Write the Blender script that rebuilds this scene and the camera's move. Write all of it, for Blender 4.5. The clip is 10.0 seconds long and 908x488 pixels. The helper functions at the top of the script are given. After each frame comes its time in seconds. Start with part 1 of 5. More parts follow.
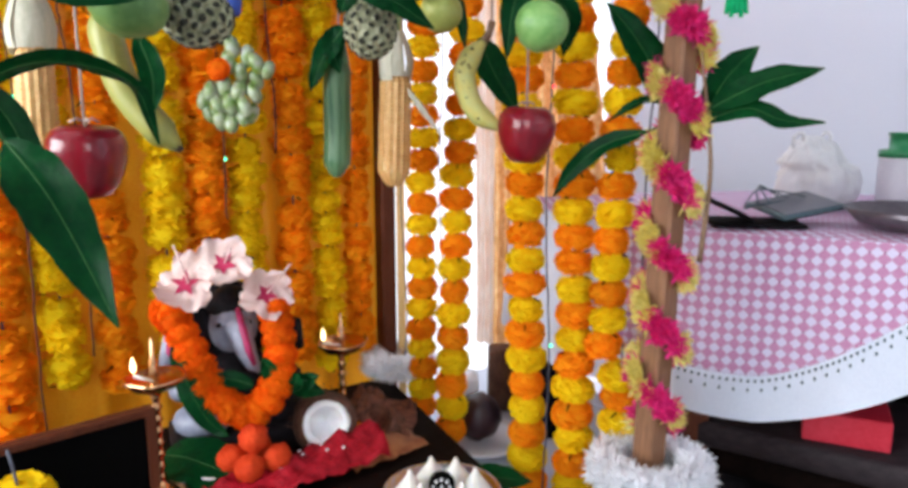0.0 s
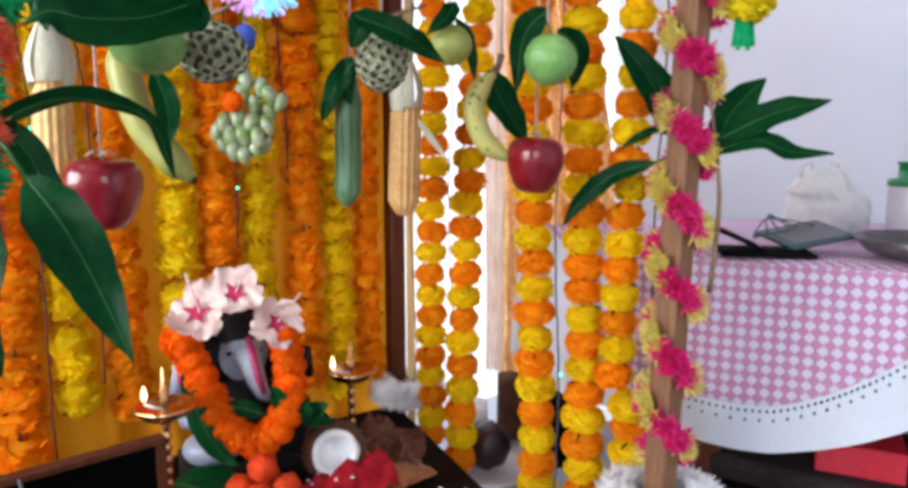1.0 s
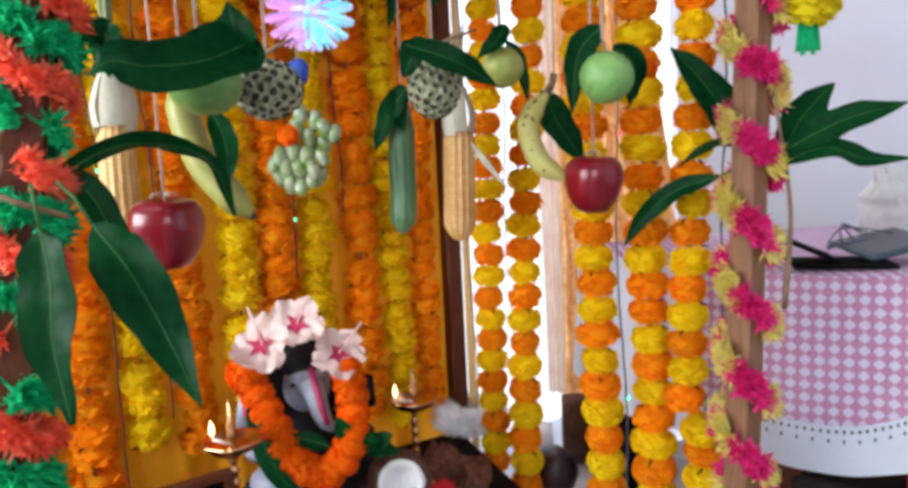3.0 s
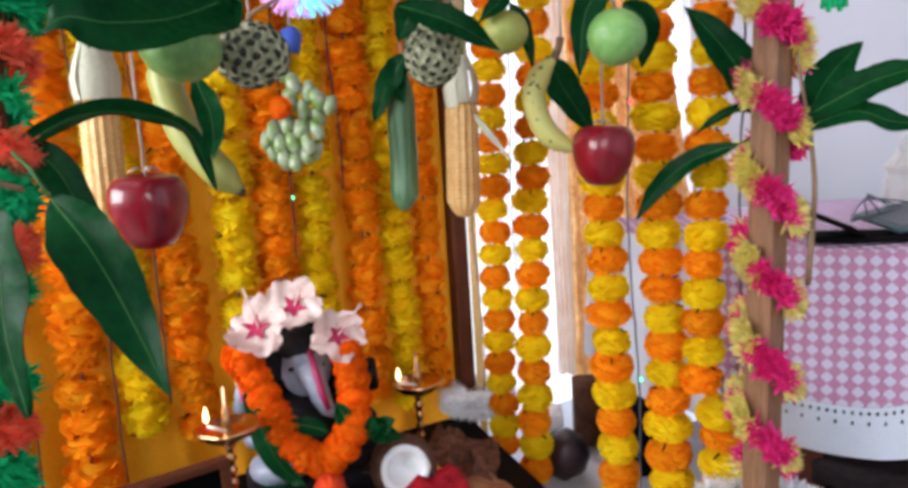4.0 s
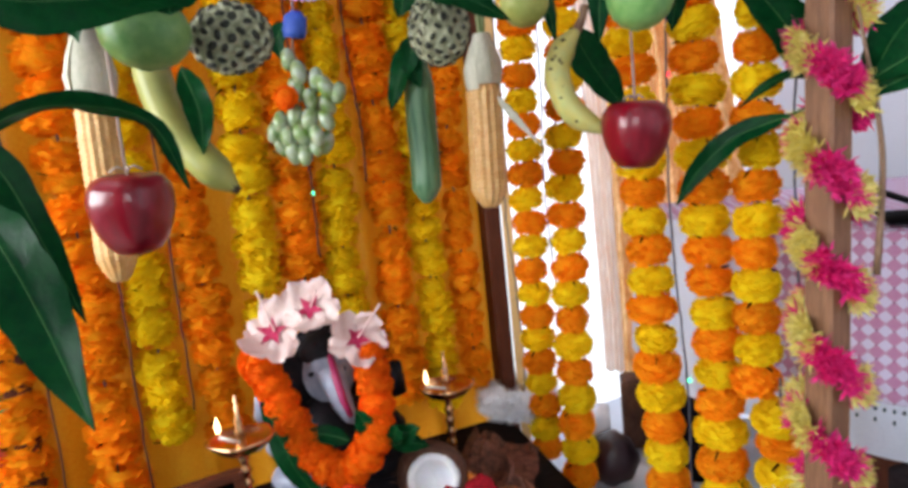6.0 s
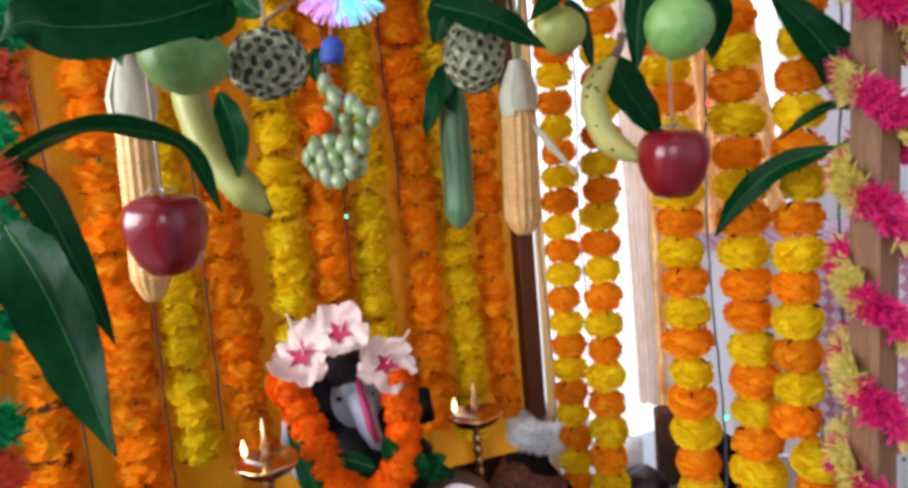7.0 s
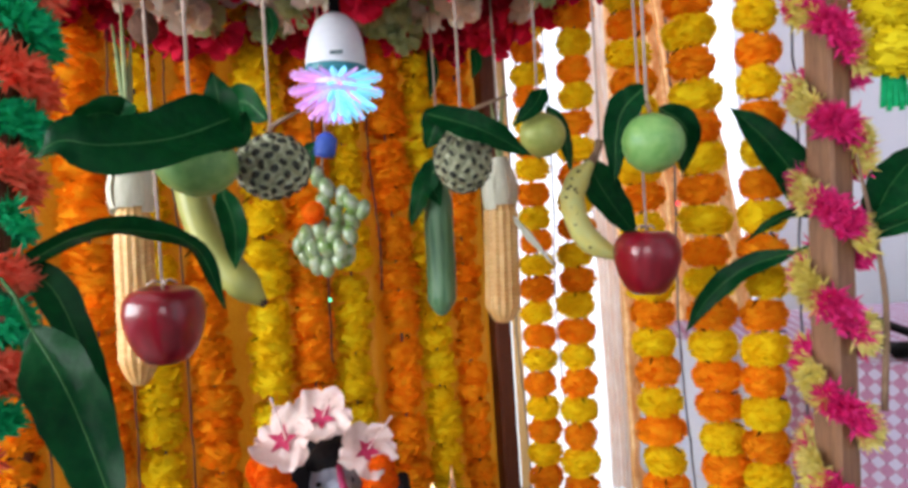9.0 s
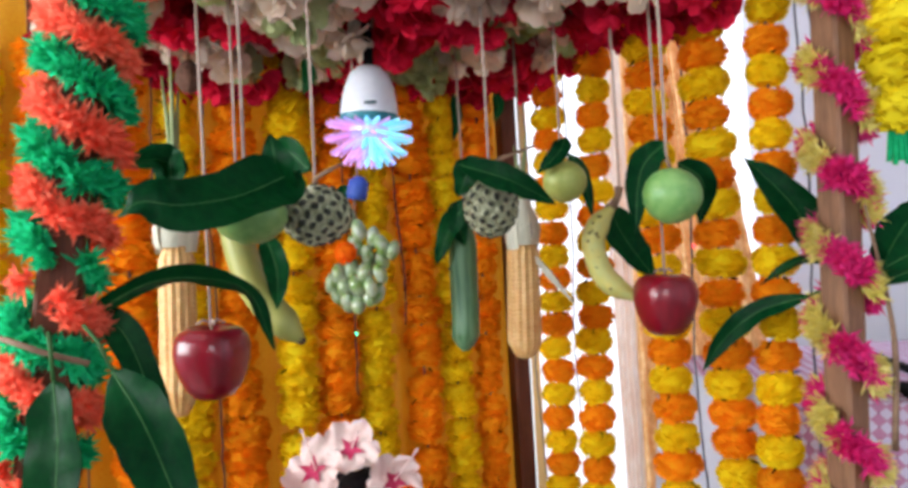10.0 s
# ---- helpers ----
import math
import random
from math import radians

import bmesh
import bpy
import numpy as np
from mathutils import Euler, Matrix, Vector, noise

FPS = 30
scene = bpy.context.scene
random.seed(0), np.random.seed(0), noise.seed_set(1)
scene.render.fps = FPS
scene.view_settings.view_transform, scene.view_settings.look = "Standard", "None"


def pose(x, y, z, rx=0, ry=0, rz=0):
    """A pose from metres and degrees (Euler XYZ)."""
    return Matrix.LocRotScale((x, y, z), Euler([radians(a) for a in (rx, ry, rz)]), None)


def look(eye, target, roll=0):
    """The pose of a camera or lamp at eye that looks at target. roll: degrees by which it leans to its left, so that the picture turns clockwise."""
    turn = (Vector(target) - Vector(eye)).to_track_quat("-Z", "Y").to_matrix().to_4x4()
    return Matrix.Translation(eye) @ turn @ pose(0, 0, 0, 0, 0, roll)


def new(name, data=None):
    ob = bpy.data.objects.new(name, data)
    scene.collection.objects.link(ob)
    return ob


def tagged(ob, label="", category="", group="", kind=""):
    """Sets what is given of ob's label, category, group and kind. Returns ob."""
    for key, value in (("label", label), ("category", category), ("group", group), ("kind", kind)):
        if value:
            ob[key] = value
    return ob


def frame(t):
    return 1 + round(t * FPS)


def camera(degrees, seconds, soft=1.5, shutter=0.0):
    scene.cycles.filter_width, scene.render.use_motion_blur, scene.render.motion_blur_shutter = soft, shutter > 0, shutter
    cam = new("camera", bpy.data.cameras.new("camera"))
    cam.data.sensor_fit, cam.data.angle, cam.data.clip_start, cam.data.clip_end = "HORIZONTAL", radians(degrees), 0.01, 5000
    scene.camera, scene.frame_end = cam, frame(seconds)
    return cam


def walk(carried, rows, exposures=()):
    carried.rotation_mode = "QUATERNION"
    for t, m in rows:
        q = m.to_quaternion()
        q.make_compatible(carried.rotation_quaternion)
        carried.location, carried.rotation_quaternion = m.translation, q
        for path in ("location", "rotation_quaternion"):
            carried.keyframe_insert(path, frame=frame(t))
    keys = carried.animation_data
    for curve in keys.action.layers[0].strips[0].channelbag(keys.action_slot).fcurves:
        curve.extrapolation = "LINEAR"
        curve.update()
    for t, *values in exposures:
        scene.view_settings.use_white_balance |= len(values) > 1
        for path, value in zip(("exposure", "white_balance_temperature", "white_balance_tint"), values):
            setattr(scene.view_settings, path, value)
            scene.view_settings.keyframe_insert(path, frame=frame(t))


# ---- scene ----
cam = camera(65.0, 10.0, soft=3.5)
METRES, EYE, TILT, LEAN, TURN = 0.30, 0.92, -10.0, 0.0, 0.0
ROWS = [
    (0.0, 0.0, 0.0, 0.0, 0.0, 0.0, -0.0),
    (0.5, -0.0063, -0.005, 0.0168, 0.17, 1.11, 0.1),
    (1.0, -0.0055, -0.0179, 0.0238, 0.68, 1.94, -0.07),
    (1.5, -0.0198, -0.0314, 0.0398, 1.17, 2.77, 0.17),
    (2.0, -0.0242, -0.0367, 0.0465, 2.0, 3.4, 0.55),
    (2.5, -0.03, -0.0215, 0.055, 3.73, 3.78, 1.32),
    (4.0, -0.0089, 0.1859, 0.0446, 5.97, 1.99, 2.55),
    (4.5, 0.0153, 0.283, 0.0302, 5.54, 1.43, 2.7),
    (5.0, 0.0455, 0.3655, 0.0217, 5.49, 0.8, 3.18),
    (5.5, 0.1112, 0.416, 0.0456, 7.94, 0.99, 4.04),
    (7.0, 0.1199, 0.479, 0.074, 13.43, 3.52, 2.68),
    (7.5, 0.1045, 0.4414, 0.0965, 12.38, 5.15, 2.34),
    (8.0, 0.1033, 0.4193, 0.1152, 11.52, 6.72, 2.24),
    (8.5, 0.0994, 0.3878, 0.1303, 11.21, 8.14, 2.17),
    (9.0, 0.09, 0.3417, 0.1445, 10.89, 9.07, 1.84),
    (9.5, 0.074, 0.2594, 0.1644, 10.48, 10.39, 1.21),
    (10.0, 0.054, 0.1758, 0.1842, 11.63, 11.15, 1.25),
]
walk(cam, [(t, pose(0, 0, EYE, TILT, LEAN, TURN) @ pose(METRES * x, METRES * y, METRES * z, 90 + pitch, roll, yaw)) for t, x, y, z, yaw, pitch, roll in ROWS],
     exposures=((0.0, 0.0), (2.5, -0.06), (5.0, -0.03), (7.5, -0.10), (10.0, -0.09)))

# ---- world and light ----
world = bpy.data.worlds.new("sky")
scene.world = world
world.use_nodes = True
wn = world.node_tree.nodes
sky = wn.new("ShaderNodeTexSky")
sky.sky_type, sky.sun_disc = "NISHITA", False
sky.sun_elevation, sky.sun_rotation = radians(40), radians(200)
world.node_tree.links.new(sky.outputs[0], wn["Background"].inputs[0])
wn["Background"].inputs[1].default_value = 0.12
scene.view_settings.exposure = 0.0


def area_lamp(name, m, sx, sy, watts, color):
    d = bpy.data.lights.new(name, "AREA")
    d.shape, d.size, d.size_y, d.energy, d.color = "RECTANGLE", sx, sy, watts, color
    ob = new(name, d)
    ob.matrix_basis = m
    return ob


area_lamp("window_light_west", look((-1.86, -0.45, 1.35), (0.0, 0.7, 1.0)), 1.5, 1.1, 88, (0.93, 0.96, 1.0))
# south lamp: frontal fill added behind the camera, no known window there
area_lamp("window_light_south", look((0.3, -1.76, 1.45), (-0.1, 0.9, 0.95)), 1.3, 1.1, 20, (0.95, 0.97, 1.0))
area_lamp("window_light_north", look((0.04, 1.985, 1.25), (0.12, 1.35, 0.55)), 0.78, 1.8, 4, (0.96, 0.98, 1.0))

# ---- materials ----


def mat(name, c1, c2, rough=0.6, fine=160.0, coarse=14.0, bump=0.15, metal=0.0, thru=0.0, sss=0.0, coat=0.0, vary=0.12, glow=0.0, aniso=None, spec=0.5):
    m = bpy.data.materials.new(name)
    m.use_nodes = True
    nt = m.node_tree
    n, ln = nt.nodes, nt.links
    b = n["Principled BSDF"]
    geo = n.new("ShaderNodeNewGeometry")
    info = n.new("ShaderNodeObjectInfo")
    pos = n.new("ShaderNodeVectorMath")
    pos.operation = "MULTIPLY"
    pos.inputs[1].default_value = aniso or (1, 1, 1)
    ln.new(geo.outputs["Position"], pos.inputs[0])
    tex = []
    for sc in (coarse, fine):
        t = n.new("ShaderNodeTexNoise")
        t.inputs["Scale"].default_value = sc
        t.inputs["Detail"].default_value = 4
        ln.new(pos.outputs[0], t.inputs["Vector"])
        tex.append(t)
    add = n.new("ShaderNodeMath")
    add.operation = "MULTIPLY_ADD"
    add.inputs[1].default_value = 0.5
    half = n.new("ShaderNodeMath")
    half.operation = "MULTIPLY"
    half.inputs[1].default_value = 0.5
    ln.new(tex[1].outputs["Fac"], half.inputs[0])
    ln.new(tex[0].outputs["Fac"], add.inputs[0])
    ln.new(half.outputs[0], add.inputs[2])
    rng = n.new("ShaderNodeMapRange")
    rng.inputs[1].default_value, rng.inputs[2].default_value = 0.36, 0.64
    ln.new(add.outputs[0], rng.inputs[0])
    mix = n.new("ShaderNodeMix")
    mix.data_type = "RGBA"
    ln.new(rng.outputs[0], mix.inputs["Factor"])
    mix.inputs["A"].default_value = (*c1, 1)
    mix.inputs["B"].default_value = (*c2, 1)
    hsv = n.new("ShaderNodeHueSaturation")
    both = n.new("ShaderNodeMath")
    both.operation = "ADD"
    ln.new(info.outputs["Random"], both.inputs[0])
    ln.new(geo.outputs["Random Per Island"], both.inputs[1])
    val = n.new("ShaderNodeMapRange")
    val.inputs[1].default_value, val.inputs[2].default_value = 0, 2
    val.inputs[3].default_value, val.inputs[4].default_value = 1 - vary, 1 + vary
    ln.new(both.outputs[0], val.inputs[0])
    ln.new(val.outputs[0], hsv.inputs["Value"])
    ln.new(mix.outputs["Result"], hsv.inputs["Color"])
    ln.new(hsv.outputs[0], b.inputs["Base Color"])
    b.inputs["Roughness"].default_value = rough
    b.inputs["Metallic"].default_value = metal
    b.inputs["Specular IOR Level"].default_value = spec
    b.inputs["Coat Weight"].default_value = coat
    b.inputs["Coat Roughness"].default_value = 0.15
    if sss:
        b.inputs["Subsurface Weight"].default_value = sss
        b.inputs["Subsurface Radius"].default_value = (0.01, 0.006, 0.003)
        b.inputs["Subsurface Scale"].default_value = 0.4
    if glow:
        ln.new(hsv.outputs[0], b.inputs["Emission Color"])
        b.inputs["Emission Strength"].default_value = glow
    if bump:
        bp = n.new("ShaderNodeBump")
        bp.inputs["Strength"].default_value = bump
        bp.inputs["Distance"].default_value = 0.004
        ln.new(tex[1].outputs["Fac"], bp.inputs["Height"])
        ln.new(bp.outputs[0], b.inputs["Normal"])
    if thru:
        tr = n.new("ShaderNodeBsdfTranslucent")
        ln.new(hsv.outputs[0], tr.inputs["Color"])
        ms = n.new("ShaderNodeMixShader")
        ms.inputs[0].default_value = thru
        ln.new(b.outputs[0], ms.inputs[1])
        ln.new(tr.outputs[0], ms.inputs[2])
        ln.new(ms.outputs[0], n["Material Output"].inputs["Surface"])
    return m


ORANGE = mat("orange_fabric", (0.98, 0.32, 0.007), (1.0, 0.47, 0.015), 0.9, 240, 30, 0.2, thru=0.42, vary=0.12, spec=0.08)
YELLOW = mat("yellow_fabric", (0.97, 0.68, 0.008), (1.0, 0.82, 0.020), 0.9, 240, 30, 0.2, thru=0.42, vary=0.10, spec=0.08)
DEEP = mat("marigold_petals", (0.86, 0.10, 0.002), (0.95, 0.20, 0.004), 0.8, 300, 40, 0.3, thru=0.2, vary=0.25, spec=0.1)
SATIN = mat("gold_satin", (0.82, 0.29, 0.005), (0.94, 0.48, 0.028), 0.42, 300, 5, 0.08, thru=0.22, vary=0.05, spec=0.3)
SHEER = mat("gold_sheer", (0.68, 0.32, 0.10), (0.97, 0.66, 0.34), 0.4, 90, 38, 0.6, thru=0.72, vary=0.05)
PALEDRAPE = mat("pale_drape", (0.84, 0.68, 0.58), (0.95, 0.87, 0.80), 0.7, 45, 14, 0.3, thru=0.55, vary=0.05, aniso=(1, 1, 0.8), spec=0.1)
WOOD = mat("planed_wood", (0.15, 0.065, 0.03), (0.28, 0.135, 0.065), 0.55, 90, 20, 0.25, aniso=(9, 9, 0.6), vary=0.08)
DARKWOOD = mat("dark_wood", (0.070, 0.017, 0.008), (0.12, 0.034, 0.014), 0.55, 90, 20, 0.2, aniso=(9, 9, 0.6), vary=0.08, spec=0.2)
# near-black wood: shade put into the colour of platform top and bench apron
SHADEDWOOD = mat("shaded_black_wood", (0.003, 0.0016, 0.0013), (0.010, 0.005, 0.004), 0.6, 90, 20, 0.2, spec=0.04)
PALEWOOD = mat("pale_wood", (0.62, 0.38, 0.13), (0.74, 0.50, 0.20), 0.6, 90, 20, 0.2, aniso=(9, 9, 0.6), vary=0.05)
WALL = mat("wall_paint", (0.83, 0.85, 0.94), (0.87, 0.89, 0.98), 0.85, 220, 3, 0.06, vary=0.0)
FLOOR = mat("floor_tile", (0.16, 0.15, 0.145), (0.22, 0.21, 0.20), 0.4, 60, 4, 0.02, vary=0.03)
CEIL = mat("ceiling_paint", (0.75, 0.75, 0.76), (0.8, 0.8, 0.8), 0.9, 200, 3, 0.05, vary=0.0)
APPLE = mat("apple_skin", (0.12, 0.0008, 0.007), (0.24, 0.003, 0.015), 0.30, 90, 22, 0.02, coat=0.7, vary=0.1, aniso=(1, 1, 0.35), spec=0.3)
STEM = mat("stem", (0.16, 0.09, 0.05), (0.28, 0.17, 0.10), 0.7)
GUAVA = mat("guava_skin", (0.10, 0.27, 0.06), (0.22, 0.40, 0.12), 0.4, 120, 18, 0.1, sss=0.15, vary=0.15)
LIME = mat("pale_guava_skin", (0.28, 0.34, 0.07), (0.42, 0.45, 0.12), 0.45, 120, 18, 0.1, sss=0.15)
CUSTARD = mat("custard_apple_skin", (0.24, 0.26, 0.14), (0.50, 0.50, 0.34), 0.6, 200, 30, 0.3, vary=0.2)
PIT = mat("custard_apple_scorch", (0.010, 0.012, 0.007), (0.035, 0.038, 0.022), 0.7, 200, 30, 0.3, vary=0.3)
BANANA = mat("banana_skin", (0.62, 0.52, 0.12), (0.52, 0.55, 0.20), 0.45, 90, 12, 0.05, sss=0.1)
SPOT = mat("banana_spot", (0.03, 0.018, 0.01), (0.09, 0.05, 0.02), 0.7)
RIPE = mat("green_banana_skin", (0.40, 0.38, 0.09), (0.29, 0.31, 0.08), 0.45, 60, 10, 0.05, sss=0.1)
CUKE = mat("cucumber_skin", (0.030, 0.12, 0.05), (0.15, 0.28, 0.14), 0.4, 60, 20, 0.25, aniso=(3, 3, 0.25))
CORN = mat("corn_kernels", (0.58, 0.30, 0.09), (0.72, 0.46, 0.19), 0.42, 120, 20, 0.05, sss=0.2, vary=0.1)
HUSK = mat("corn_husk", (0.50, 0.50, 0.36), (0.70, 0.67, 0.55), 0.7, 120, 20, 0.3, thru=0.15, aniso=(6, 6, 0.4))
HUSKGREEN = mat("corn_stalk", (0.14, 0.20, 0.07), (0.34, 0.38, 0.18), 0.7, 120, 20, 0.3, aniso=(6, 6, 0.4))
GRAPE = mat("grape_skin", (0.15, 0.27, 0.04), (0.40, 0.45, 0.33), 0.3, 90, 45, 0.02, sss=0.25, coat=0.6, vary=0.15)
LEAF = mat("mango_leaf", (0.0008, 0.022, 0.007), (0.003, 0.050, 0.011), 0.34, 140, 12, 0.2, thru=0.04, vary=0.4, spec=0.05)
RIB = mat("leaf_rib", (0.02, 0.09, 0.02), (0.05, 0.14, 0.04), 0.6, spec=0.2)
STRING = mat("cotton_string", (0.42, 0.31, 0.25), (0.55, 0.43, 0.36), 0.9, 500, 30, 0.4)
WIRE = mat("blue_grey_wire", (0.04, 0.045, 0.07), (0.08, 0.09, 0.13), 0.5, vary=0.1)
BLACK = mat("black_matt", (0.0012, 0.0012, 0.0014), (0.002, 0.002, 0.002), 0.9, bump=0, spec=0.05)
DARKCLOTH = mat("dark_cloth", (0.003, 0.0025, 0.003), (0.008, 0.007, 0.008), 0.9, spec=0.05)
REDWIRE = mat("dark_red_thread", (0.03, 0.005, 0.005), (0.08, 0.012, 0.012), 0.7)
BRASS = mat("brass", (0.66, 0.36, 0.16), (0.80, 0.50, 0.26), 0.24, 100, 20, 0.04, metal=1.0, vary=0.05)
STEEL = mat("steel", (0.45, 0.45, 0.46), (0.6, 0.6, 0.61), 0.25, 100, 20, 0.03, metal=1.0, vary=0.05)
DULLSTEEL = mat("dull_steel", (0.10, 0.085, 0.10), (0.16, 0.14, 0.16), 0.4, 100, 20, 0.03, metal=0.6, vary=0.05)
CERAMIC = mat("white_ceramic", (0.72, 0.74, 0.80), (0.80, 0.82, 0.86), 0.2, bump=0.0, vary=0.03)
WHITECLOTH = mat("white_cloth", (0.60, 0.65, 0.75), (0.68, 0.73, 0.82), 0.9, 300, 10, 0.15, thru=0.1, vary=0.04)
WHITEFLUFF = mat("white_tassel", (0.94, 0.95, 0.97), (0.97, 0.98, 1.0), 0.9, thru=0.6, vary=0.03)
MAGENTA = mat("magenta_tinsel", (0.84, 0.02, 0.22), (0.95, 0.08, 0.38), 0.7, thru=0.4, vary=0.3, spec=0.1)
CRIMSON = mat("crimson_fabric", (0.56, 0.006, 0.032), (0.76, 0.018, 0.066), 0.75, thru=0.25, vary=0.3, spec=0.1)
CREAM = mat("cream_fabric", (0.84, 0.70, 0.56), (0.92, 0.83, 0.72), 0.8, thru=0.45, vary=0.2, spec=0.1)
PALEGREEN = mat("pale_green_fabric", (0.44, 0.56, 0.24), (0.60, 0.68, 0.38), 0.8, thru=0.45, vary=0.2, spec=0.1)
LEMON = mat("lemon_tinsel", (0.86, 0.74, 0.16), (0.94, 0.86, 0.36), 0.7, thru=0.45, vary=0.2, spec=0.1)
REDTINSEL = mat("red_tinsel", (0.96, 0.14, 0.07), (1.0, 0.30, 0.19), 0.7, thru=0.55, vary=0.3, spec=0.1)
GREENTINSEL = mat("green_tinsel", (0.008, 0.44, 0.16), (0.03, 0.68, 0.32), 0.7, thru=0.55, vary=0.3, spec=0.1)
SUNYELLOW = mat("bright_yellow_fabric", (0.85, 0.68, 0.01), (0.92, 0.78, 0.03), 0.7, thru=0.3, vary=0.2, spec=0.1)
REDCLOTH = mat("red_cloth", (0.20, 0.002, 0.008), (0.40, 0.007, 0.018), 0.6, 200, 25, 0.5, vary=0.1, spec=0.2)
GOLDTRIM = mat("gold_trim", (0.16, 0.045, 0.014), (0.40, 0.17, 0.06), 0.45, 300, 40, 0.4, metal=0.3)
BROWNPRINT = mat("brown_print_cloth", (0.025, 0.007, 0.004), (0.26, 0.10, 0.06), 0.8, 260, 75, 0.4)
STATUE = mat("painted_clay", (0.20, 0.22, 0.29), (0.34, 0.36, 0.43), 0.4, 90, 14, 0.05)
STATUEDARK = mat("dark_clay", (0.004, 0.0035, 0.005), (0.014, 0.011, 0.013), 0.6, spec=0.12)
STATUEPINK = mat("pink_painted_clay", (0.26, 0.006, 0.06), (0.40, 0.03, 0.12), 0.45)
PETAL = mat("pale_pink_petal", (0.82, 0.60, 0.56), (0.90, 0.75, 0.70), 0.6, 200, 30, 0.2, thru=0.3, vary=0.1)
PETALCORE = mat("crimson_petal_core", (0.36, 0.005, 0.05), (0.5, 0.015, 0.09), 0.6)
LADDU = mat("orange_sweet", (0.52, 0.030, 0.004), (0.68, 0.062, 0.010), 0.7, 260, 40, 0.9, vary=0.12, spec=0.2)
SHELL = mat("coconut_shell", (0.06, 0.022, 0.012), (0.16, 0.07, 0.04), 0.85, 200, 40, 0.8)
FLESH = mat("coconut_flesh", (0.78, 0.79, 0.80), (0.86, 0.87, 0.88), 0.5, sss=0.2)
DOUGH = mat("white_dumpling", (0.70, 0.68, 0.62), (0.80, 0.78, 0.72), 0.5, sss=0.2)
MAROON = mat("maroon_skin", (0.012, 0.003, 0.006), (0.03, 0.008, 0.012), 0.4)
REDBOX = mat("red_card", (0.55, 0.01, 0.03), (0.64, 0.03, 0.06), 0.5)
BENCH = mat("dark_bench_wood", (0.016, 0.012, 0.014), (0.045, 0.034, 0.038), 0.6, aniso=(0.6, 8, 8), spec=0.15)
TEAL = mat("slate_blue_plastic", (0.035, 0.07, 0.085), (0.05, 0.09, 0.11), 0.35)
SLATE = mat("slate_glass", (0.045, 0.045, 0.06), (0.07, 0.07, 0.09), 0.3, bump=0.0, vary=0.0)
GREENPLASTIC = mat("green_plastic", (0.005, 0.17, 0.06), (0.01, 0.22, 0.08), 0.35, bump=0.0)
MILKY = mat("milky_plastic", (0.72, 0.70, 0.78), (0.78, 0.76, 0.83), 0.35, thru=0.4, bump=0.0)
BAG = mat("thin_white_plastic", (0.84, 0.85, 0.88), (0.90, 0.91, 0.93), 0.3, 60, 18, 0.3, thru=0.2)
FLAME = mat("flame", (1.0, 0.62, 0.25), (1.0, 0.75, 0.4), 0.6, glow=5.0, bump=0)
BULBWHITE = mat("white_bulb_plastic", (0.72, 0.74, 0.82), (0.78, 0.80, 0.86), 0.3, bump=0)
BULBTEAL = mat("teal_ring", (0.01, 0.16, 0.20), (0.02, 0.2, 0.25), 0.4, bump=0)
GLOWPINK = mat("pink_crystal", (0.72, 0.34, 0.74), (0.84, 0.50, 0.90), 0.2, glow=0.55, bump=0, vary=0.5)
GLOWCYAN = mat("cyan_crystal", (0.18, 0.62, 0.80), (0.34, 0.80, 0.92), 0.2, glow=0.55, bump=0, vary=0.5)
GLOWVIOLET = mat("violet_crystal", (0.42, 0.36, 0.86), (0.62, 0.56, 0.95), 0.2, glow=0.55, bump=0, vary=0.5)
LEDGREEN = mat("green_led", (0.05, 0.9, 0.4), (0.1, 1.0, 0.5), 0.3, glow=3.0, bump=0)
LEDRED = mat("red_led", (1.0, 0.04, 0.06), (1.0, 0.08, 0.1), 0.3, glow=3.0, bump=0)
LEDBLUE = mat("blue_led", (0.3, 0.7, 1.0), (0.4, 0.8, 1.0), 0.3, glow=3.0, bump=0)
BLUETHREAD = mat("blue_thread", (0.015, 0.05, 0.28), (0.04, 0.10, 0.42), 0.6)
OUTSIDE = mat("bright_outside", (0.92, 0.95, 1.0), (0.95, 0.97, 1.0), 0.9, glow=1.1, bump=0, vary=0)


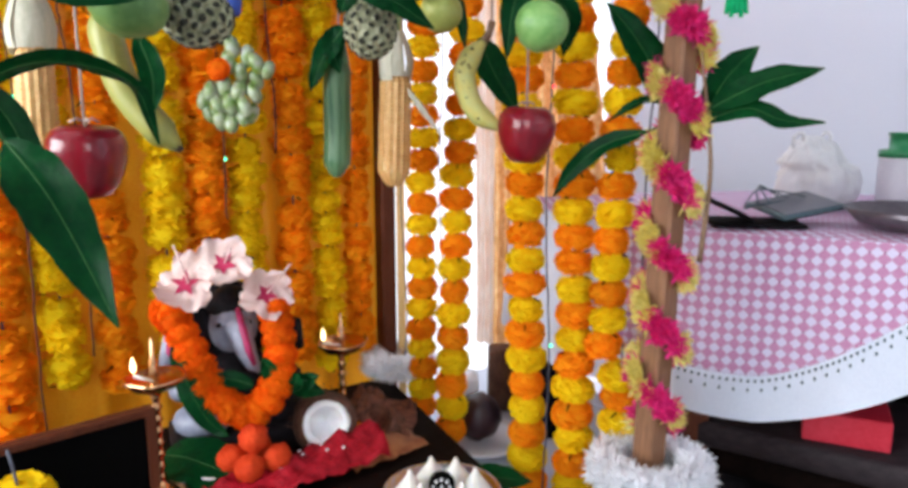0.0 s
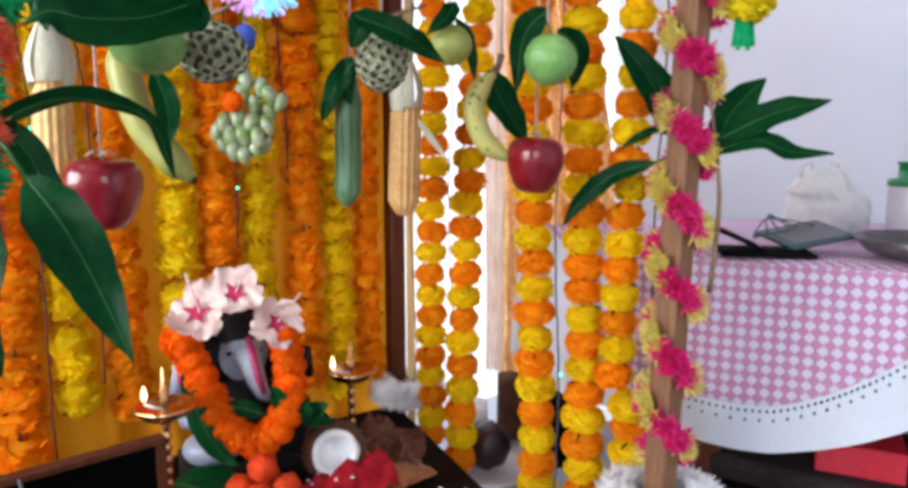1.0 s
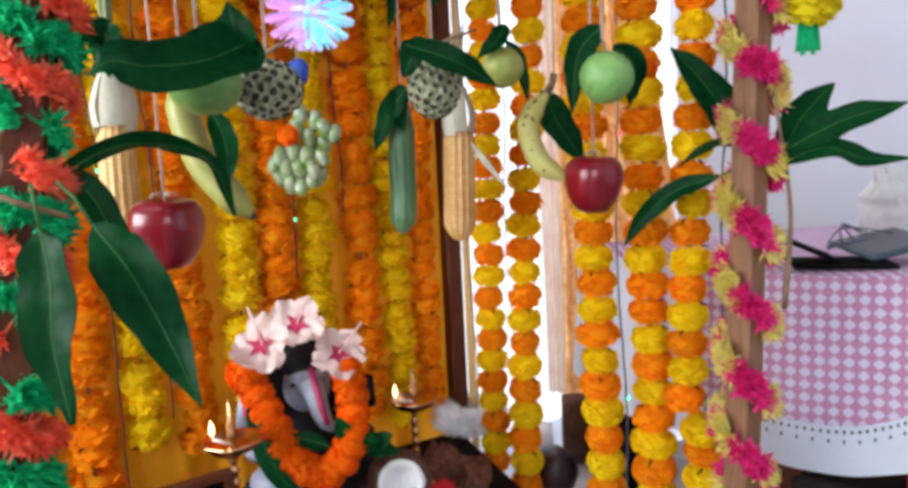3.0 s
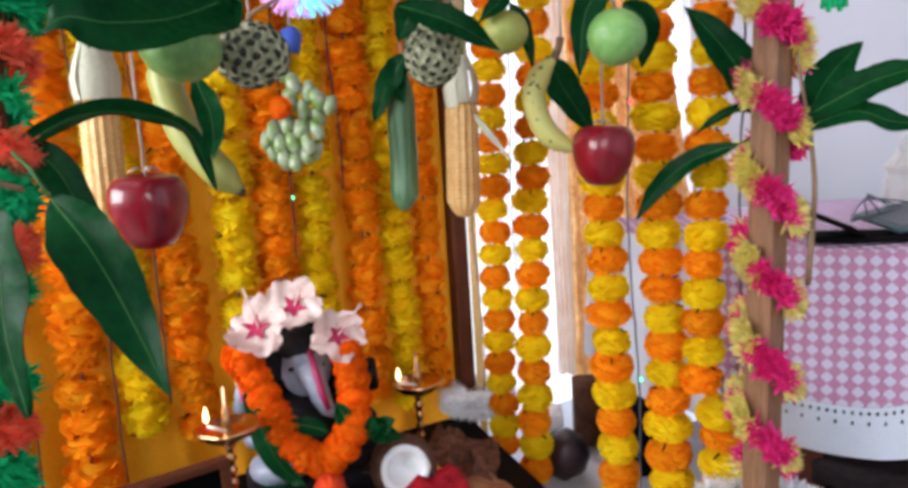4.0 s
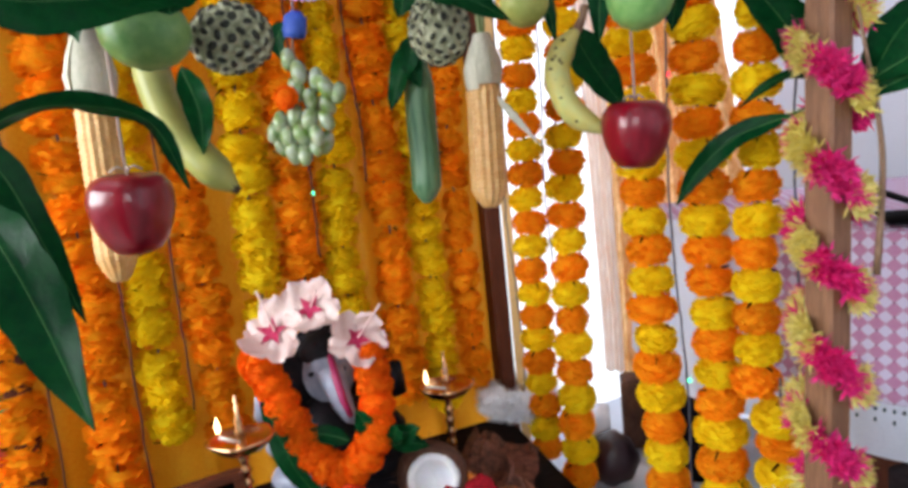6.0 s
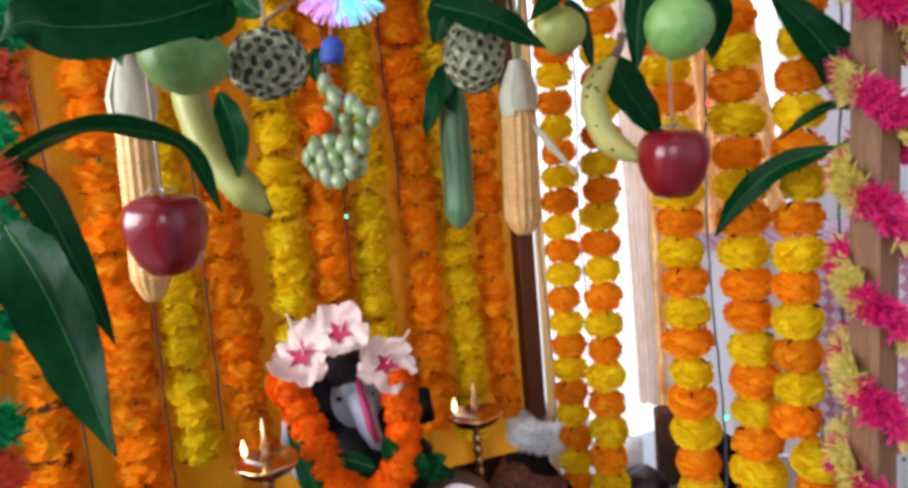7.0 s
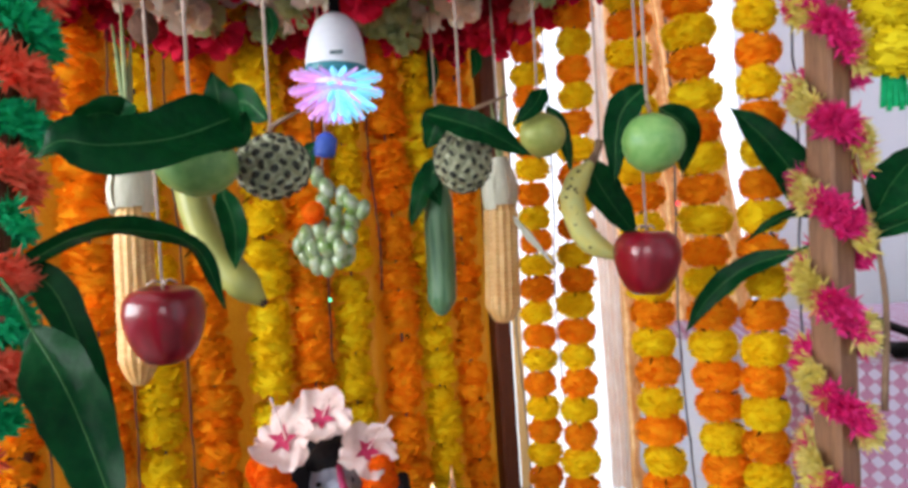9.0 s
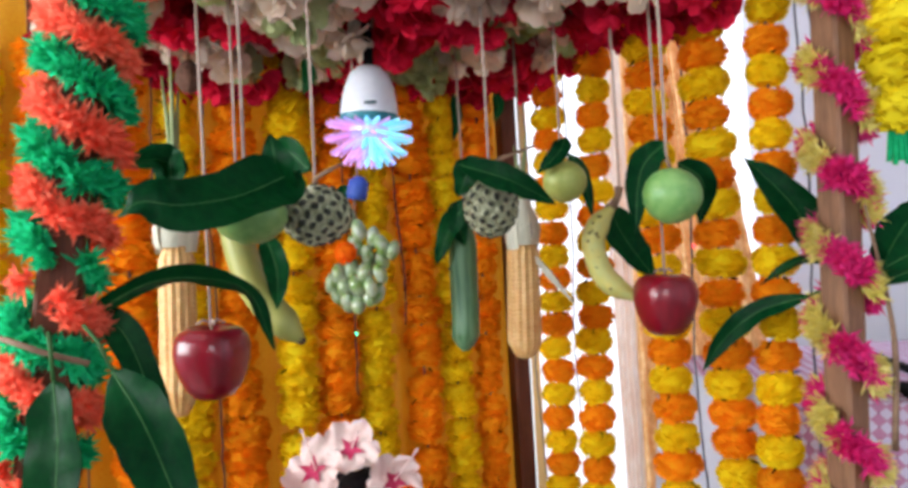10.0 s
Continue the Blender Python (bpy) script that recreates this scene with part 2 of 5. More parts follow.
def lattice_material():
    """Pink cloth with staggered white diamonds, and a faint dark thread between them."""
    m = mat("pink_lattice_cloth", (0.43, 0.19, 0.33), (0.50, 0.25, 0.39), 0.9, 300, 10, 0.15, vary=0.0)
    n, ln = m.node_tree.nodes, m.node_tree.links
    b = n["Principled BSDF"]
    src = b.inputs["Base Color"].links[0].from_socket
    uv = n.new("ShaderNodeUVMap")
    sep = n.new("ShaderNodeSeparateXYZ")
    ln.new(uv.outputs[0], sep.inputs[0])

    def math_node(op, a, c):
        k = n.new("ShaderNodeMath")
        k.operation = op
        for i, v in enumerate((a, c)):
            if isinstance(v, (int, float)):
                k.inputs[i].default_value = v
            elif v is not None:
                ln.new(v, k.inputs[i])
        return k.outputs[0]
    da = math_node("ABSOLUTE", math_node("SUBTRACT", math_node("FRACT", sep.outputs[0], None), 0.5), None)
    db = math_node("ABSOLUTE", math_node("SUBTRACT", math_node("FRACT", sep.outputs[1], None), 0.5), None)
    white = math_node("LESS_THAN", math_node("ADD", da, db), 0.46)
    dark = math_node("GREATER_THAN", math_node("SUBTRACT", da, db), 0.42)
    mx = n.new("ShaderNodeMix")
    mx.data_type = "RGBA"
    ln.new(white, mx.inputs["Factor"])
    ln.new(src, mx.inputs["A"])
    mx.inputs["B"].default_value = (0.58, 0.54, 0.69, 1)
    mx2 = n.new("ShaderNodeMix")
    mx2.data_type = "RGBA"
    ln.new(dark, mx2.inputs["Factor"])
    ln.new(mx.outputs["Result"], mx2.inputs["A"])
    mx2.inputs["B"].default_value = (0.12, 0.05, 0.10, 1)
    ln.new(mx2.outputs["Result"], b.inputs["Base Color"])
    return m


LATTICE = lattice_material()

# ---- mesh helpers ----
WORLD = {}


def V(*a):
    return Vector(a)


class Shape:
    """Collects points and faces for one mesh."""

    def __init__(self):
        self.v, self.f, self.m = [], [], []

    def add(self, verts, faces, m=0):
        o = len(self.v)
        self.v += [tuple(p) for p in verts]
        self.f += [tuple(i + o for i in f) for f in faces]
        self.m += [m] * len(faces)
        return self

    def grid(self, rows, m=0, closed=False):
        """Rows of points of the same length; closed joins each row's end to its start."""
        k = len(rows[0])
        faces = []
        for i in range(len(rows) - 1):
            for j in range(k if closed else k - 1):
                a, b = i * k + j, i * k + (j + 1) % k
                faces.append((a, b, b + k, a + k))
        return self.add([p for r in rows for p in r], faces, m)

    def tube(self, pts, radii, n=8, m=0, cap=True):
        pts = [Vector(p) for p in pts]
        if isinstance(radii, (int, float)):
            radii = [radii] * len(pts)
        rows, side = [], None
        for i, p in enumerate(pts):
            d = (pts[min(i + 1, len(pts) - 1)] - pts[max(i - 1, 0)]).normalized()
            if side is None:
                side = d.orthogonal().normalized()
            side = (side - d * side.dot(d)).normalized()
            up = d.cross(side)
            rows.append([p + (side * math.cos(a) + up * math.sin(a)) * radii[i] for a in (2 * math.pi * k / n for k in range(n))])
        o = len(self.v)
        self.grid(rows, m, True)
        if cap:
            self.f += [tuple(o + k for k in reversed(range(n))), tuple(o + (len(pts) - 1) * n + k for k in range(n))]
            self.m += [m, m]
        return self

    def lathe(self, profile, n=24, m=0, at=None, lobes=0, depth=0.0):
        at = at or Matrix()
        rows = []
        for r, z in profile:
            rows.append([at @ V(r * (1 + depth * math.cos(lobes * a)) * math.cos(a), r * (1 + depth * math.cos(lobes * a)) * math.sin(a), z) for a in (2 * math.pi * k / n for k in range(n))])
        return self.grid(rows, m, True)

    def ball(self, at, rx, ry=None, rz=None, n=12, m=0, rough=0.0, turn=None):
        ry, rz = ry or rx, rz or rx
        turn = turn or Matrix()
        rows = []
        k = max(5, n // 2 + 1)
        for i in range(k):
            th = math.pi * i / (k - 1)
            row = []
            for j in range(n):
                a = 2 * math.pi * j / n
                d = V(math.sin(th) * math.cos(a), math.sin(th) * math.sin(a), math.cos(th))
                g = 1 + rough * noise.noise(d * 3 + Vector(at) * 30) if rough else 1
                row.append(Vector(at) + turn @ V(d.x * rx * g, d.y * ry * g, d.z * rz * g))
            rows.append(row)
        return self.grid(rows[::-1], m, True)

    def box(self, x0, y0, z0, x1, y1, z1, m=0, at=None, bevel=0.0):
        at = at or Matrix()
        b = min(bevel, (x1 - x0) / 3, (y1 - y0) / 3, (z1 - z0) / 3)
        rows = []
        for z, k in ((z0, b), (z0 + b, 0), (z1 - b, 0), (z1, b)) if b else ((z0, 0), (z1, 0)):
            c = 0.6 * b
            rows.append([at @ V(x, y, z) for x, y in ((x0 + k + c, y0 + k), (x1 - k - c, y0 + k), (x1 - k, y0 + k + c), (x1 - k, y1 - k - c), (x1 - k - c, y1 - k), (x0 + k + c, y1 - k), (x0 + k, y1 - k - c), (x0 + k, y0 + k + c))] if b else
                        [at @ V(x, y, z) for x, y in ((x0, y0), (x1, y0), (x1, y1), (x0, y1))])
        o = len(self.v)
        self.grid(rows, m, True)
        k = len(rows[0])
        self.f += [tuple(o + i for i in reversed(range(k))), tuple(o + (len(rows) - 1) * k + i for i in range(k))]
        self.m += [m, m]
        return self

    def mesh(self, name, mats, smooth=True):
        me = bpy.data.meshes.new(name)
        me.from_pydata(self.v, [], self.f)
        for mm in mats if isinstance(mats, (list, tuple)) else [mats]:
            me.materials.append(mm)
        me.polygons.foreach_set("material_index", self.m)
        me.polygons.foreach_set("use_smooth", [smooth] * len(self.f))
        me.update()
        return me


def thing(name, at, label, category, group="", kind=""):
    """An empty at the thing's base, to hold its parts."""
    ob = new(name)
    ob.empty_display_size = 0.02
    ob.matrix_basis = Matrix.Translation(at)
    WORLD[ob] = ob.matrix_basis.copy()
    return tagged(ob, label, category, group, kind)


def piece(name, me, parent, m=None, label=""):
    """One mesh as a part of a thing, at the world pose m."""
    ob = new(name, me)
    if parent:
        ob.parent = parent
        ob.matrix_parent_inverse = WORLD[parent].inverted()
    ob.matrix_basis = m or Matrix()
    WORLD[ob] = ob.matrix_basis.copy()
    if label:
        ob["label"] = label
    return ob


def part(name, shape, mats, parent, label="", smooth=True):
    return piece(name, shape.mesh(name, mats, smooth), parent, None, label)


def whole(name, shape, mats, label, category, group="", kind="", smooth=True):
    return tagged(piece(name, shape.mesh(name, mats, smooth), None), label, category, group, kind)


def curve_points(ctrl, n):
    """A smooth line of n + 1 points through the given ones."""
    c = [Vector(p) for p in ctrl]
    c = [2 * c[0] - c[1]] + c + [2 * c[-1] - c[-2]]
    out = []
    segs = len(c) - 3
    for k in range(n + 1):
        t = segs * k / n
        i = min(int(t), segs - 1)
        f = t - i
        p0, p1, p2, p3 = c[i:i + 4]
        out.append(0.5 * (2 * p1 + (p2 - p0) * f + (2 * p0 - 5 * p1 + 4 * p2 - p3) * f * f + (3 * p1 - p0 - 3 * p2 + p3) * f ** 3))
    return out


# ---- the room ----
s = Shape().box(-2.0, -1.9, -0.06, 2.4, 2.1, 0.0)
whole("floor", s, FLOOR, "mid grey stone floor of the room", "floor", kind="structure", smooth=False)
s = Shape().box(-2.0, -1.9, 2.7, 2.4, 2.1, 2.76)
whole("ceiling", s, CEIL, "plain white painted ceiling of the room", "ceiling", kind="structure", smooth=False)
s = Shape()
s.box(-2.0, 2.0, 0.0, -0.36, 2.1, 2.7).box(0.44, 2.0, 0.0, 2.4, 2.1, 2.7).box(-0.36, 2.0, 2.2, 0.44, 2.1, 2.7).box(-0.36, 2.0, 0.0, 0.44, 2.1, 0.12)
whole("wall_north", s, WALL, "pale bluish white painted wall with a bright opening", "wall", kind="structure", smooth=False)
s = Shape().box(2.3, -1.8, 0.0, 2.4, 2.0, 2.7)
whole("wall_east", s, WALL, "pale bluish white painted wall", "wall", kind="structure", smooth=False)
# west wall, out of view, with the window to the left
s = Shape()
s.box(-2.0, -1.8, 0.0, -1.9, -1.25, 2.7).box(-2.0, 0.35, 0.0, -1.9, 2.0, 2.7).box(-2.0, -1.25, 0.0, -1.9, 0.35, 0.8).box(-2.0, -1.25, 2.2, -1.9, 0.35, 2.7)
whole("wall_west", s, WALL, "unseen pale bluish white painted wall with an opening for an area lamp", "wall", kind="structure", smooth=False)
# south wall, out of view; its opening is added for the fill lamp
s = Shape()
s.box(-2.0, -1.9, 0.0, -0.4, -1.8, 2.7).box(1.0, -1.9, 0.0, 2.4, -1.8, 2.7).box(-0.4, -1.9, 0.0, 1.0, -1.8, 0.9).box(-0.4, -1.9, 2.2, 1.0, -1.8, 2.7)
whole("wall_south", s, WALL, "unseen pale bluish white painted wall with an opening for an area lamp", "wall", kind="structure", smooth=False)
s = Shape().box(-3.0, 3.0, -0.5, 3.0, 3.02, 3.2)
whole("backdrop", s, OUTSIDE, "overexposed daylight outside the opening", "backdrop", kind="structure", smooth=False)

# ---- the canopy stand: corners on the plan ----
FL, FR, RR, RL = V(-0.340, 0.490, 0), V(0.300, 0.912, 0), V(-0.137, 1.41, 0), V(-0.777, 0.982, 0)
U = (FR - FL).normalized()          # along the front, to the right
BACK = (RR - RL).normalized()       # along the back
SIDE = (RR - FR).normalized()       # along the right side, away
UP = V(0, 0, 1)
TOP = 1.30
yaw = math.atan2(U.y, U.x)

stand = thing("canopy_stand", ((FL + RR) / 2).to_tuple(), "wooden four-post canopy stand decorated for worship", "canopy stand")
FLP = V(-0.351, 0.548, 0)
FRP = FR - V(0.012, 0, 0)
for p, mm, lean in ((FLP, DARKWOOD, -0.12), (FRP, WOOD, -0.036), (RR, DARKWOOD, 0), (RL, DARKWOOD, 0)):
    s = Shape()
    m = Matrix.Translation(p) @ Matrix.Rotation(yaw, 4, "Z")
    w = 0.0155
    rows = []
    for z in (0.0, 0.3, 0.6, 0.9, 1.2, TOP + 0.1):
        k = lean * (1.2 - z) / 1.2 if z < 1.2 else 0
        rows.append([m @ V(x + k * 1.4, y, z) for x, y in ((-w, -w + 0.003), (-w + 0.003, -w), (w - 0.003, -w), (w, -w + 0.003), (w, w), (-w, w))])
    s.grid(rows, 0, True)
    part("post", s, mm, stand, smooth=False)
for a, b in ((FL, FR), (FR, RR), (RR, RL), (RL, FL)):
    s = Shape()
    d = (b - a).normalized()
    n = d.cross(UP)
    rows = []
    for p in (a, b):
        rows.append([p + n * x + UP * (TOP + z) for x, z in ((-0.016, 0.03), (0.016, 0.03), (0.016, 0.07), (-0.016, 0.07))])
    s.grid(rows, 0, True)
    part("beam", s, DARKWOOD, stand, smooth=False)
for k in range(1, 5):
    a, b = FL.lerp(FR, k / 5), RL.lerp(RR, k / 5)
    s = Shape().tube([a + UP * (TOP + 0.045), b + UP * (TOP + 0.045)], 0.006, 6)
    part("cross_rod", s, DARKWOOD, stand)
s = Shape().tube([RR + V(0.030, 0.006, 0.0), RR + V(0.030, 0.006, 1.3)], 0.011, 4)
part("batten", s, PALEWOOD, stand, "pale yellow wooden batten beside the dark post", smooth=False)

# ---- platform ----
pl = Shape()
a, b, c, d = FL + SIDE * 0.05 + U * 0.02, V(0.103, 0.86, 0), V(-0.135, 1.36, 0), RL - SIDE * 0.05 + BACK * 0.02
platform = thing("low_platform", ((a + c) / 2).to_tuple(), "low wooden platform holding the idol and offerings, its top coloured for shade", "platform")
rows = [[p + UP * z for p in (a, b, c, d)] for z in (0.385, 0.41)]
pl.grid(rows, 0, True)
pl.add([p + UP * 0.41 for p in (a, b, c, d)], [(0, 1, 2, 3)])
pl.add([p + UP * 0.385 for p in (d, c, b, a)], [(0, 1, 2, 3)])
# top coloured near black for the shade under the canopy
part("top", pl, SHADEDWOOD, platform, smooth=False)
mid = (a + b + c + d) / 4
for p in (a, b, c, d):
    q = p.lerp(mid, 0.1)
    part("leg", Shape().box(q.x - 0.02, q.y - 0.02, 0, q.x + 0.02, q.y + 0.02, 0.385), DARKWOOD, platform, smooth=False)

# ---- gold satin backdrop ----
INNER = V(BACK.y, -BACK.x, 0)       # from the back towards the front


def cloth(origin, along, away, s0, s1, z0, z1, folds, depth, seed, nz=14):
    s = Shape()
    n = int(folds * 10)
    rows = []
    for i in range(nz + 1):
        f = i / nz
        z = z1 + (z0 - z1) * f
        row = []
        for j in range(n + 1):
            x = s0 + (s1 - s0) * j / n
            w = math.sin(2 * math.pi * folds * j / n + 2.2 * noise.noise(V(x * 3, f * 0.8, seed)))
            k = depth * (0.5 + 0.9 * f) * w + 0.012 * noise.noise(V(x * 5, f * 2.5, seed + 7))
            row.append(origin + along * (x + 0.01 * noise.noise(V(x * 9, f * 3, seed + 3))) + away * k + UP * z)
        rows.append(row)
    return s.grid(rows)


whole("backdrop_cloth", cloth(RR - INNER * 0.045, -BACK, INNER, -0.012, 1.32, 0.30, 1.44, 13, 0.016, 1.0), SATIN, "shiny golden satin cloth hung in soft folds behind the garlands", "cloth")

# ---- garlands ----


def bloom_mesh(name, r, h, mm, seed, petals=230, flat=0.8, fray=0.10, fine=1.0):
    """A squashed pompom: a lumpy core under many short notched petals."""
    rnd = random.Random(seed)
    s = Shape()
    n, rings = 18, 8
    rows = []
    for i in range(rings):
        th = math.pi * (0.03 + 0.94 * i / (rings - 1))
        q = math.sin(th) ** flat
        row = []
        for j in range(n):
            a = 2 * math.pi * (j + 0.5 * (i % 2)) / n
            k = 0.93 + 0.07 * rnd.uniform(-1, 1)
            row.append((r * q * k * math.cos(a), r * q * k * math.sin(a), h * 0.47 * math.cos(th)))
        rows.append(row)
    s.grid(rows[::-1], 0, True)
    for k in range(petals):
        a, c = rnd.uniform(0, 6.283), rnd.uniform(-0.92, 0.92)
        q = math.sqrt(1 - c * c) ** flat
        p = V(r * q * math.cos(a), r * q * math.sin(a), h * 0.5 * c)
        d = V(q * math.cos(a), q * math.sin(a), 0.8 * c).normalized()
        t = V(-math.sin(a), math.cos(a), 0)
        t.rotate(Matrix.Rotation(rnd.uniform(-0.7, 0.7), 3, d))
        up = d.cross(t)
        w, out = r * fine * rnd.uniform(0.12, 0.20), r * rnd.uniform(0.4, 1.0) * fray
        curl = up * r * rnd.uniform(-0.07, 0.07)
        b, e = p * 0.84, p + d * out + curl
        s.add([b - t * w * 0.6, b + t * w * 0.6, p * 0.97 + t * w, p * 0.97 - t * w, e + t * w * 0.85, e - d * r * 0.05, e - t * w * 0.85],
              [(0, 1, 2, 3), (3, 2, 4, 5), (3, 5, 6)])
    return s.mesh(name, mm)


UPZ = Vector((0, 0, 1))
BLOOMS = {}
for key, mm in (("orange", ORANGE), ("yellow", YELLOW), ("deep", DEEP)):
    BLOOMS[key + "_ruffle"] = [bloom_mesh(key + "_ruffle", 0.0300, 0.040, mm, 30 + i, 190, 0.62, 0.24) for i in range(6)]
    BLOOMS[key] = [bloom_mesh(key + "_bloom", 0.0300, 0.040, mm, 10 + i, *((260, 0.72, 0.13) if key != "deep" else (420, 0.85, 0.07, 0.55))) for i in range(5)]


def garland(top, bottom, heights, colours, size, label, group, seed, sway=0.003, loose=1.0):
    """Flowers threaded at the given heights, from the top down, on a cord from top to bottom."""
    rnd = random.Random(seed)
    za, zb = heights[0], heights[-1]
    g = thing("marigold_garland", (bottom.x, bottom.y, zb - 0.02), label, "garland", group)

    def at(z):
        f = (za - z) / (za - zb)
        p = top.lerp(bottom, f)
        return V(p.x + sway * math.sin(f * 5 + seed), p.y + sway * math.cos(f * 4 + seed), z)
    part("string", Shape().tube([at(za + 0.05 + (zb - za - 0.05) * k / 12) for k in range(13)], 0.0016, 5), WIRE, g)
    ends = Shape()
    for k, (z, col) in enumerate(zip(heights, colours)):
        step = abs(heights[min(k + 1, len(heights) - 1)] - heights[max(k - 1, 0)]) / (min(k + 1, len(heights) - 1) - max(k - 1, 0))
        sc = size * (1 + loose * rnd.uniform(-0.09, 0.08))
        m = Matrix.Translation(at(z) + V(rnd.uniform(-1, 1), rnd.uniform(-1, 1), rnd.uniform(-0.6, 0.6)) * 0.0022 * loose) @ Euler((rnd.uniform(-0.13, 0.13) * loose, rnd.uniform(-0.13, 0.13) * loose, rnd.uniform(0, 6.3))).to_matrix().to_4x4() @ Matrix.Diagonal((sc, sc, step / 0.040 * rnd.uniform(0.94, 1.06), 1))
        piece("flower", rnd.choice(BLOOMS[col]), g, m)
        if rnd.random() < 0.55:
            a = rnd.uniform(-2.9, -0.6)
            p = at(z - 0.5 * step) + V(math.cos(a), math.sin(a), 0) * 0.018 * size
            ends.tube([p, p + V(math.cos(a) * 0.010 * size, math.sin(a) * 0.010 * size, rnd.uniform(-0.010, 0.004))], [0.0016, 0.0009], 4)
    if ends.v:
        tagged(part("thread", ends, BLACK, g, "short dark thread ends"), kind="stuff")
    return g


# open side: alternating garlands; along the side from the front post at the top and foot, an orange flower's height, spacing, slackening, size
for i, (sa, sb, ref, step, slack, z_end, sz) in enumerate((
        (0.536, 0.546, 0.845, 0.0400, 0.0, 0.33, 0.93), (0.410, 0.468, 0.863, 0.0398, 0.00031, 0.30, 0.93),
        (0.300, 0.266, 0.818, 0.0398, 0.00015, 0.21, 1.02), (0.192, 0.174, 0.745, 0.0395, 0.0, 0.21, 1.02),
        (0.092, 0.120, 0.827, 0.0386, 0.0, 0.565, 0.86))):
    zs, cols = [], []
    for n in range(-14, 18):
        z = ref - step * n - slack * n * n * (1 if n > 0 else -0.2)
        if z_end < z < 1.315:
            zs.append(z)
            odd = n % 2 if not (i == 3 and n > 0) else (n + 1) % 2
            cols.append("yellow" if odd else "orange")
    garland(FR + SIDE * sa, FR + SIDE * sb, zs, cols, sz, "artificial marigold garland of alternating orange and yellow flowers", "garlands on the open side", 20 + i)
# a short full end of marigolds beside the post foot
p = FR + SIDE * 0.085
garland(p, p + U * 0.004, [0.555 - 0.034 * k for k in range(5)], ["yellow", "orange", "yellow", "orange", "yellow"], 1.18, "short full garland end of yellow and orange marigolds", "garlands on the open side", 31)
# a short garland end beside the foot of the dark front post
garland(V(-0.425, 0.640, 0), V(-0.405, 0.640, 0), [0.555 - 0.040 * k for k in range(5)], ["yellow"] * 5, 0.95, "short garland end of yellow marigolds by the dark post", "garlands by the dark post", 33)
# back: single-coloured garlands against the cloth, s measured from the rear post
for i, (sv, col, zb, step, sz) in enumerate(((0.062, "orange", 0.43, 0.036, 0.86), (0.130, "yellow", 0.42, 0.034, 0.90), (0.196, "orange", 0.42, 0.043, 1.06), (0.278, "yellow", 0.42, 0.044, 0.95), (0.342, "orange", 0.42, 0.041, 1.08), (0.412, "yellow", 0.42, 0.053, 1.10), (0.502, "orange", 0.435, 0.043, 1.04), (0.585, "yellow", 0.43, 0.049, 1.08), (0.664, "orange", 0.40, 0.045, 1.22), (0.775, "orange", 0.38, 0.044, 1.1), (0.86, "yellow", 0.36, 0.046, 1.1), (0.94, "orange", 0.36, 0.044, 1.1))):
    p = RR - BACK * sv
    n = int((1.31 - zb) / step)
    garland(p, p, [1.31 - step * (k + 0.12 * math.sin(k * 2.3 + i)) for k in range(n)], [col + "_ruffle"] * n, sz, "artificial marigold garland of plain %s flowers hung against cloth" % col, "garlands on the back cloth", 40 + i, 0.004, 1.8)

# ---- flower canopy overhead ----


def puff_mesh(name, mm, seed):
    """A loose head of many curled petals."""
    rnd = random.Random(seed)
    s = Shape()
    for k in range(34):
        d = V(rnd.gauss(0, 1), rnd.gauss(0, 1), rnd.gauss(-0.35, 0.8)).normalized()
        side = d.orthogonal().normalized()
        side.rotate(Matrix.Rotation(rnd.random() * 6.3, 3, d))
        n = d.cross(side)
        L, w = rnd.uniform(0.022, 0.034), rnd.uniform(0.008, 0.013)
        rows = []
        for f, ww, c in ((0.25, 0.3, 0.0), (0.6, 1.0, 0.0), (0.88, 1.0, 0.25), (1.0, 0.55, 0.5)):
            base = d * L * f + n * L * c * 0.5
            rows.append([base - side * w * ww + n * w * 0.35 * ww, base, base + side * w * ww + n * w * 0.35 * ww])
        s.grid(rows)
    return s.mesh(name, mm)


PUFFS = [[puff_mesh("puff", mm, 60 + 3 * i + k) for k in range(3)] for i, mm in enumerate((CRIMSON, CREAM, PALEGREEN))]
canopy = thing("flower_canopy", (*((FL + RR) / 2).xy, TOP), "dense canopy of crimson, cream and pale green artificial flowers", "flower canopy")
rnd = random.Random(5)
s = Shape()
rows = [[p + UP * z for p in (FL, FR, RR, RL)] for z in (TOP + 0.075, TOP + 0.085)]
s.grid(rows, 0, True)
s.add([p + UP * (TOP + 0.085) for p in (FL, FR, RR, RL)], [(0, 1, 2, 3)]).add([p + UP * (TOP + 0.075) for p in (RL, RR, FR, FL)], [(0, 1, 2, 3)])
part("backing", s, DARKCLOTH, canopy, smooth=False)
